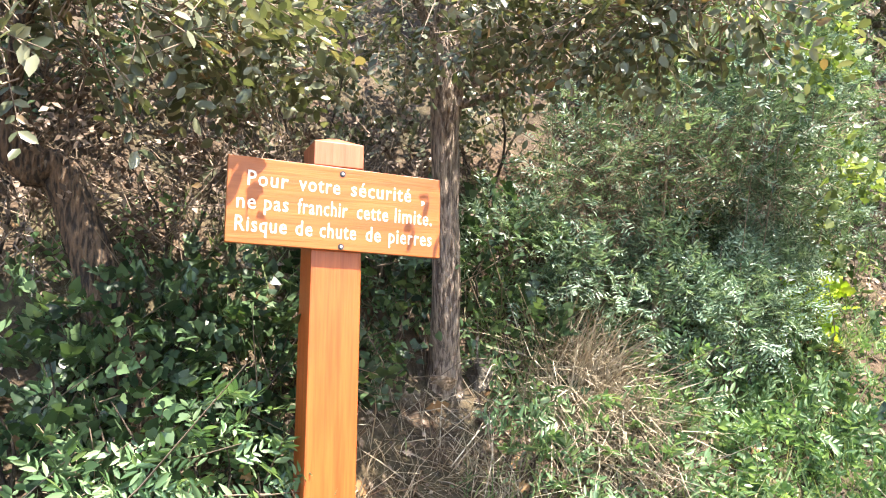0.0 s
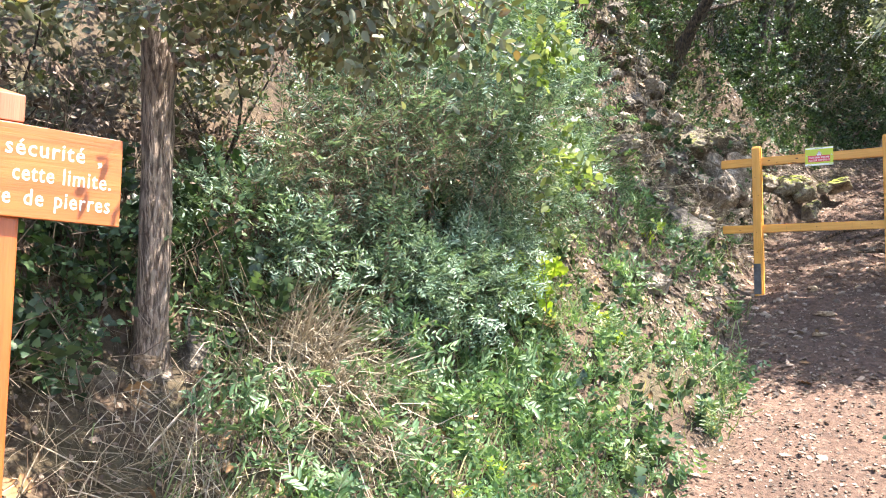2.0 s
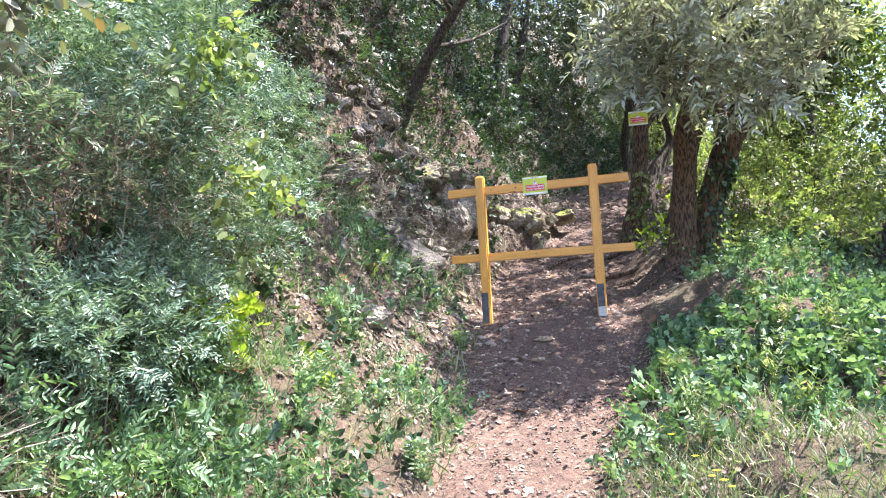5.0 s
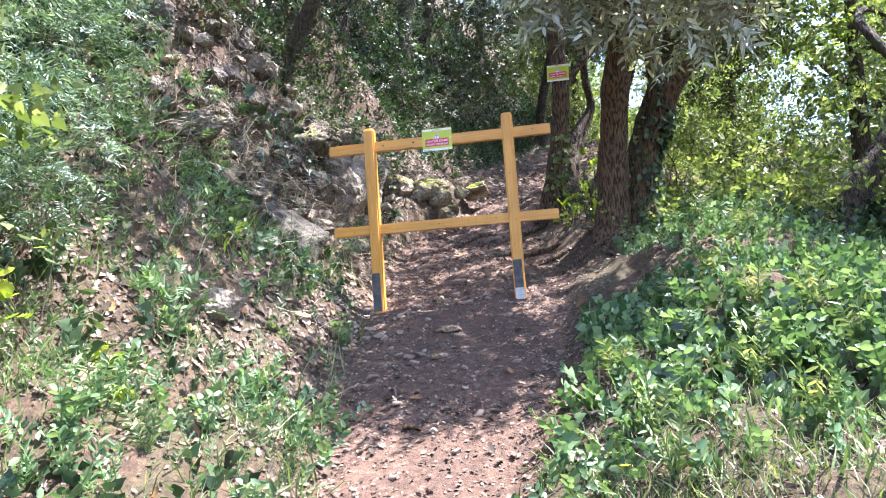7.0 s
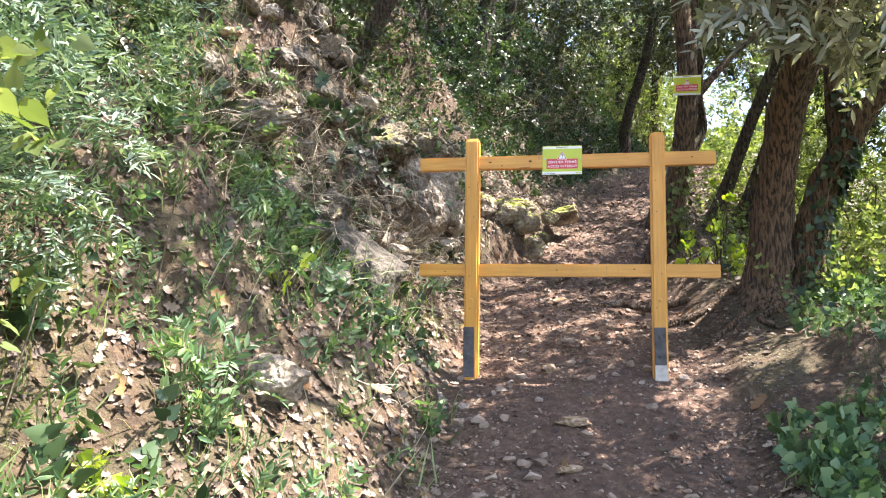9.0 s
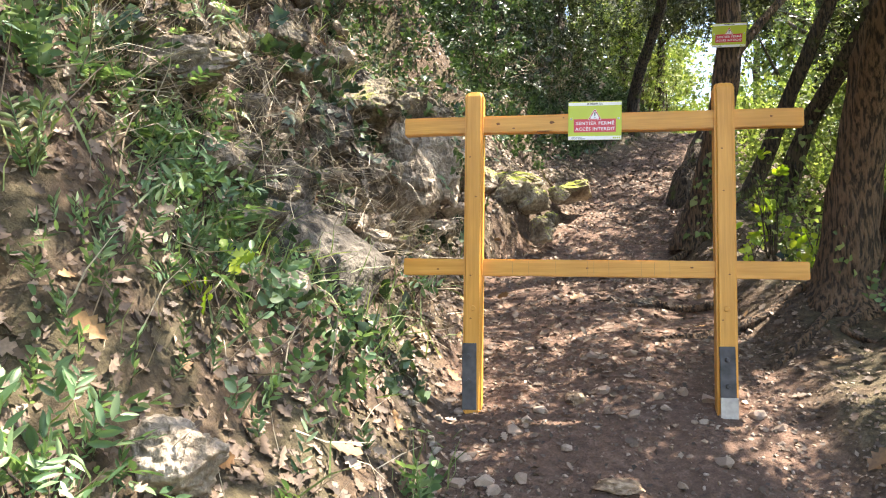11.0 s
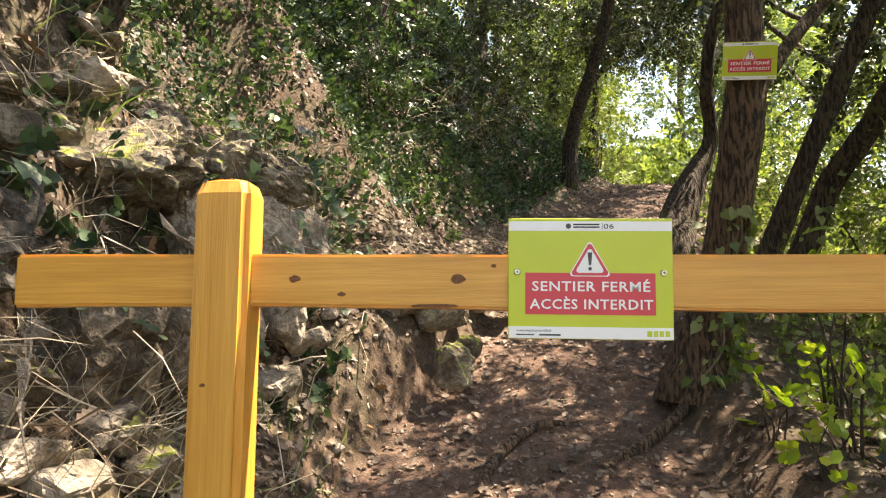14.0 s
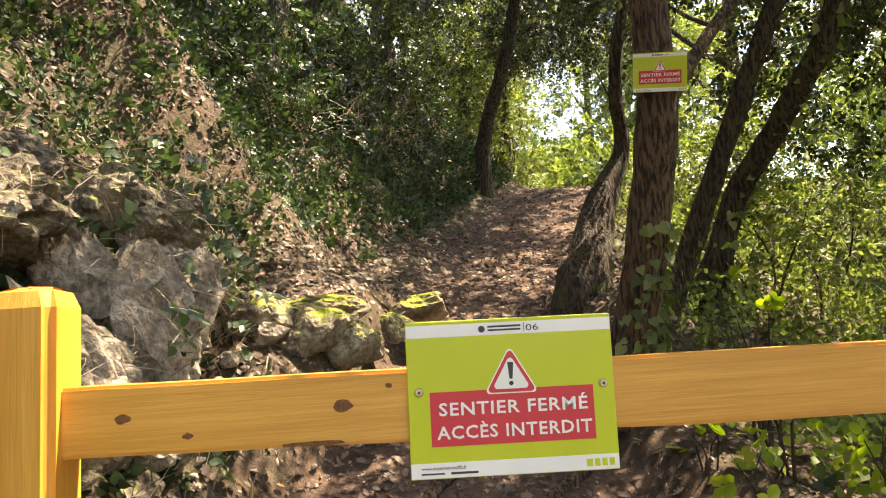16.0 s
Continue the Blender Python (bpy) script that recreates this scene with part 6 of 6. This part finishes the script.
for x, y, n, L in ((-2.2, -6.3, 180, 0.36), (-2.1, -5.95, 200, 0.38), (-1.95, -6.6, 150, 0.32), (-1.75, -5.9, 160, 0.32), (-1.6, -6.6, 120, 0.28), (-2.16, -5.15, 420, 0.5), (-2.08, -4.98, 380, 0.52), (-2.25, -5.3, 260, 0.45), (-1.92, -4.95, 340, 0.45), (-1.85, -5.15, 220, 0.4), (-2.0, -5.3, 160, 0.34), (-1.95, -0.15, 160, 0.4), (-2.1, -0.75, 150, 0.4), (-1.5, 0.7, 150, 0.4), (-1.3, 1.2, 140, 0.4), (-1.75, 0.15, 150, 0.35)):
    straw_clump(x, y, n, L, "sprawling clump of straw-coloured dry grass on the bank", 1)


def flower(x, y, h):
    z = gz(x, y)
    f = tagged(holder("yellow_flower", Matrix.Translation((x, y, z))), "small yellow wild flower standing in the verge grass", "flower", "yellow flowers")
    limb("stem", [(0, 0, -0.01, 0.0018), (0.01, 0, h * 0.6, 0.0014), (0.012, -0.01, h, 0.001)], bpy.data.materials["herb_leaf"], f, 6, 4)
    a = np.arange(6) * math.pi / 3
    P = np.tile([0.012, -0.01, h], (6, 1))
    for k in range(6):
        link("petal", leaves("petal", WIDE, P[:1], np.array([[math.cos(a[k]), math.sin(a[k]), 0.25]]), np.array([[0, 0, 1.0]]), 0.024, L_FLOWER, 1.2), f)


for x, y, h in ((1.24, -3.36, 0.14), (1.27, -3.40, 0.11), (1.22, -3.33, 0.10), (1.16, -3.1, 0.10), (1.36, -3.6, 0.09), (1.02, -2.75, 0.12), (1.05, -2.85, 0.10), (1.3, -3.45, 0.12), (1.5, -3.9, 0.08)):
    flower(x, y, h)


# grass and ivy rooted on the rock face
cp = np.array(CLIFF)
k = rng.integers(0, len(cp), 2200)
b = cp[k] + rng.normal(0, 1, (len(k), 3)) * np.array([0.16, 0.2, 0.10]) + np.array([0.08, -0.04, 0.12])
w = unit(rng.normal(0, 0.55, b.shape) + np.array([0.6, -0.3, -0.35]))
stuff("dry_grass", leaves("dry_grass", BLADE, b, w, rand_dirs(len(b), 0.6), 0.19 * (0.4 + rng.random(len(b))), L_STRAW, 0.35), "dry grass hanging between the stones of the rock face", "dry grass")
k = rng.integers(0, len(cp), 170)
b = cp[k] + rng.normal(0, 1, (len(k), 3)) * np.array([0.14, 0.2, 0.12]) + np.array([0.12, -0.05, 0.12])
w = unit(rng.normal(0, 0.6, b.shape) + np.array([0.4, -0.2, -0.3]))
p, d, u = sprays(b, w, 0.16, 7, 60, 0.4, 0.1)
stuff("ivy_cover", leaves("ivy_cover", IVY, p, d, u + np.array([0.8, -0.5, 0.4]), 0.05 * (0.5 + 0.8 * rng.random(len(p))), L_IVY), "ivy trailing over the stones of the rock face", "ivy")


# single herbs, built once each and copied
def herb_plant(name, shape, mat, h, leaf, per, label, width=1.0):
    pl = tagged(holder(name), label, "herb", "single herbs")
    stems = []
    for i in range(5):
        a = i * 1.26
        w = unit(np.array([0.35 * math.cos(a), 0.35 * math.sin(a), 1.0]))
        limb("stem", [(0, 0, -0.02, 0.003), (*(w * h * 0.5), 0.002), (*(w * h), 0.001)], L_HERB, pl, 5, 4)
        p, d, u = sprays(np.zeros((1, 3)), w[None], h, per, 62, 0.2, 0.05)
        link("leaf_whorl", leaves("leaf_whorl", shape, p, d, u + np.array([0, 0, 0.6]), leaf * (0.6 + 0.5 * rng.random(len(p))), mat, width), pl)
    return pl


kinds = [herb_plant("nettle_plant", OVAL, L_HERB, 0.22, 0.06, 10, "green wild herb with oval leaves on the bank", 1.25),
         herb_plant("spurge_plant", LANCE, L_GRASS, 0.26, 0.07, 16, "pale green herb with narrow leaves on the bank", 1.2),
         herb_plant("clover_plant", WIDE, L_YELLOW, 0.14, 0.05, 8, "low fresh green herb on the bank", 1.2)]
hx, hy = spread(900, -2.7, 0.2, -8.0, -0.8, lambda x, y, u, v: 0.11 * covered(x, y) * (1 - 0.5 * (y > -2.2)) * sstep(0.0, 0.1, u) * (u < 1.6))
for i, (a, b) in enumerate(zip(hx, hy)):
    copy_thing(kinds[i % 3 if i % 3 < 2 or i % 2 else 0], pose(a, b, gz(a, b), rng.uniform(-12, 12), rng.uniform(-4, 20), rng.uniform(0, 360)))
for i, pl in enumerate(kinds):
    pl.matrix_world = pose(-1.1 - 0.12 * i, -3.2 + 0.35 * i, gz(-1.1 - 0.12 * i, -3.2 + 0.35 * i))
hx, hy = spread(500, 0.8, 2.6, -3.0, 0.6, lambda x, y, u, v: 0.08 * RIGHT(x, y, u, v) * (v > 0.3))
for i, (a, b) in enumerate(zip(hx, hy)):
    copy_thing(kinds[i % 2], pose(a, b, gz(a, b), rng.uniform(-12, 12), rng.uniform(-12, 12), rng.uniform(0, 360)))


# rubble lying below and on the rock face
x, y = spread(5200, -2.6, 0.0, -0.6, 4.2, lambda x, y, u, v: 0.30 * (u > -0.05) * (1 - sstep(0.9, 1.6, u)) * (0.25 + 0.75 * patchy(x, y, 2.2, 61)))
V, F, o_ = [], [], 0
for i, (a, b) in enumerate(zip(x, y)):
    s = 0.012 + 0.045 * rng.random() ** 2.5
    c, sn = math.cos(i), math.sin(i)
    q = pv[i % 8] * s
    V.append(np.stack([q[:, 0] * c - q[:, 1] * sn, q[:, 0] * sn + q[:, 1] * c, q[:, 2]], -1) + np.array([a, b, gz(a, b) + 0.3 * s]))
    F += [(f[0] + o_, f[1] + o_, f[2] + o_) for f in pf[i % 8]]
    o_ += len(q)
stuff("rubble", np_mesh("rubble", np.concatenate(V), [np.array(F)], M_ROCK_PALE), "angular pale limestone rubble below the rock face", "rubble")
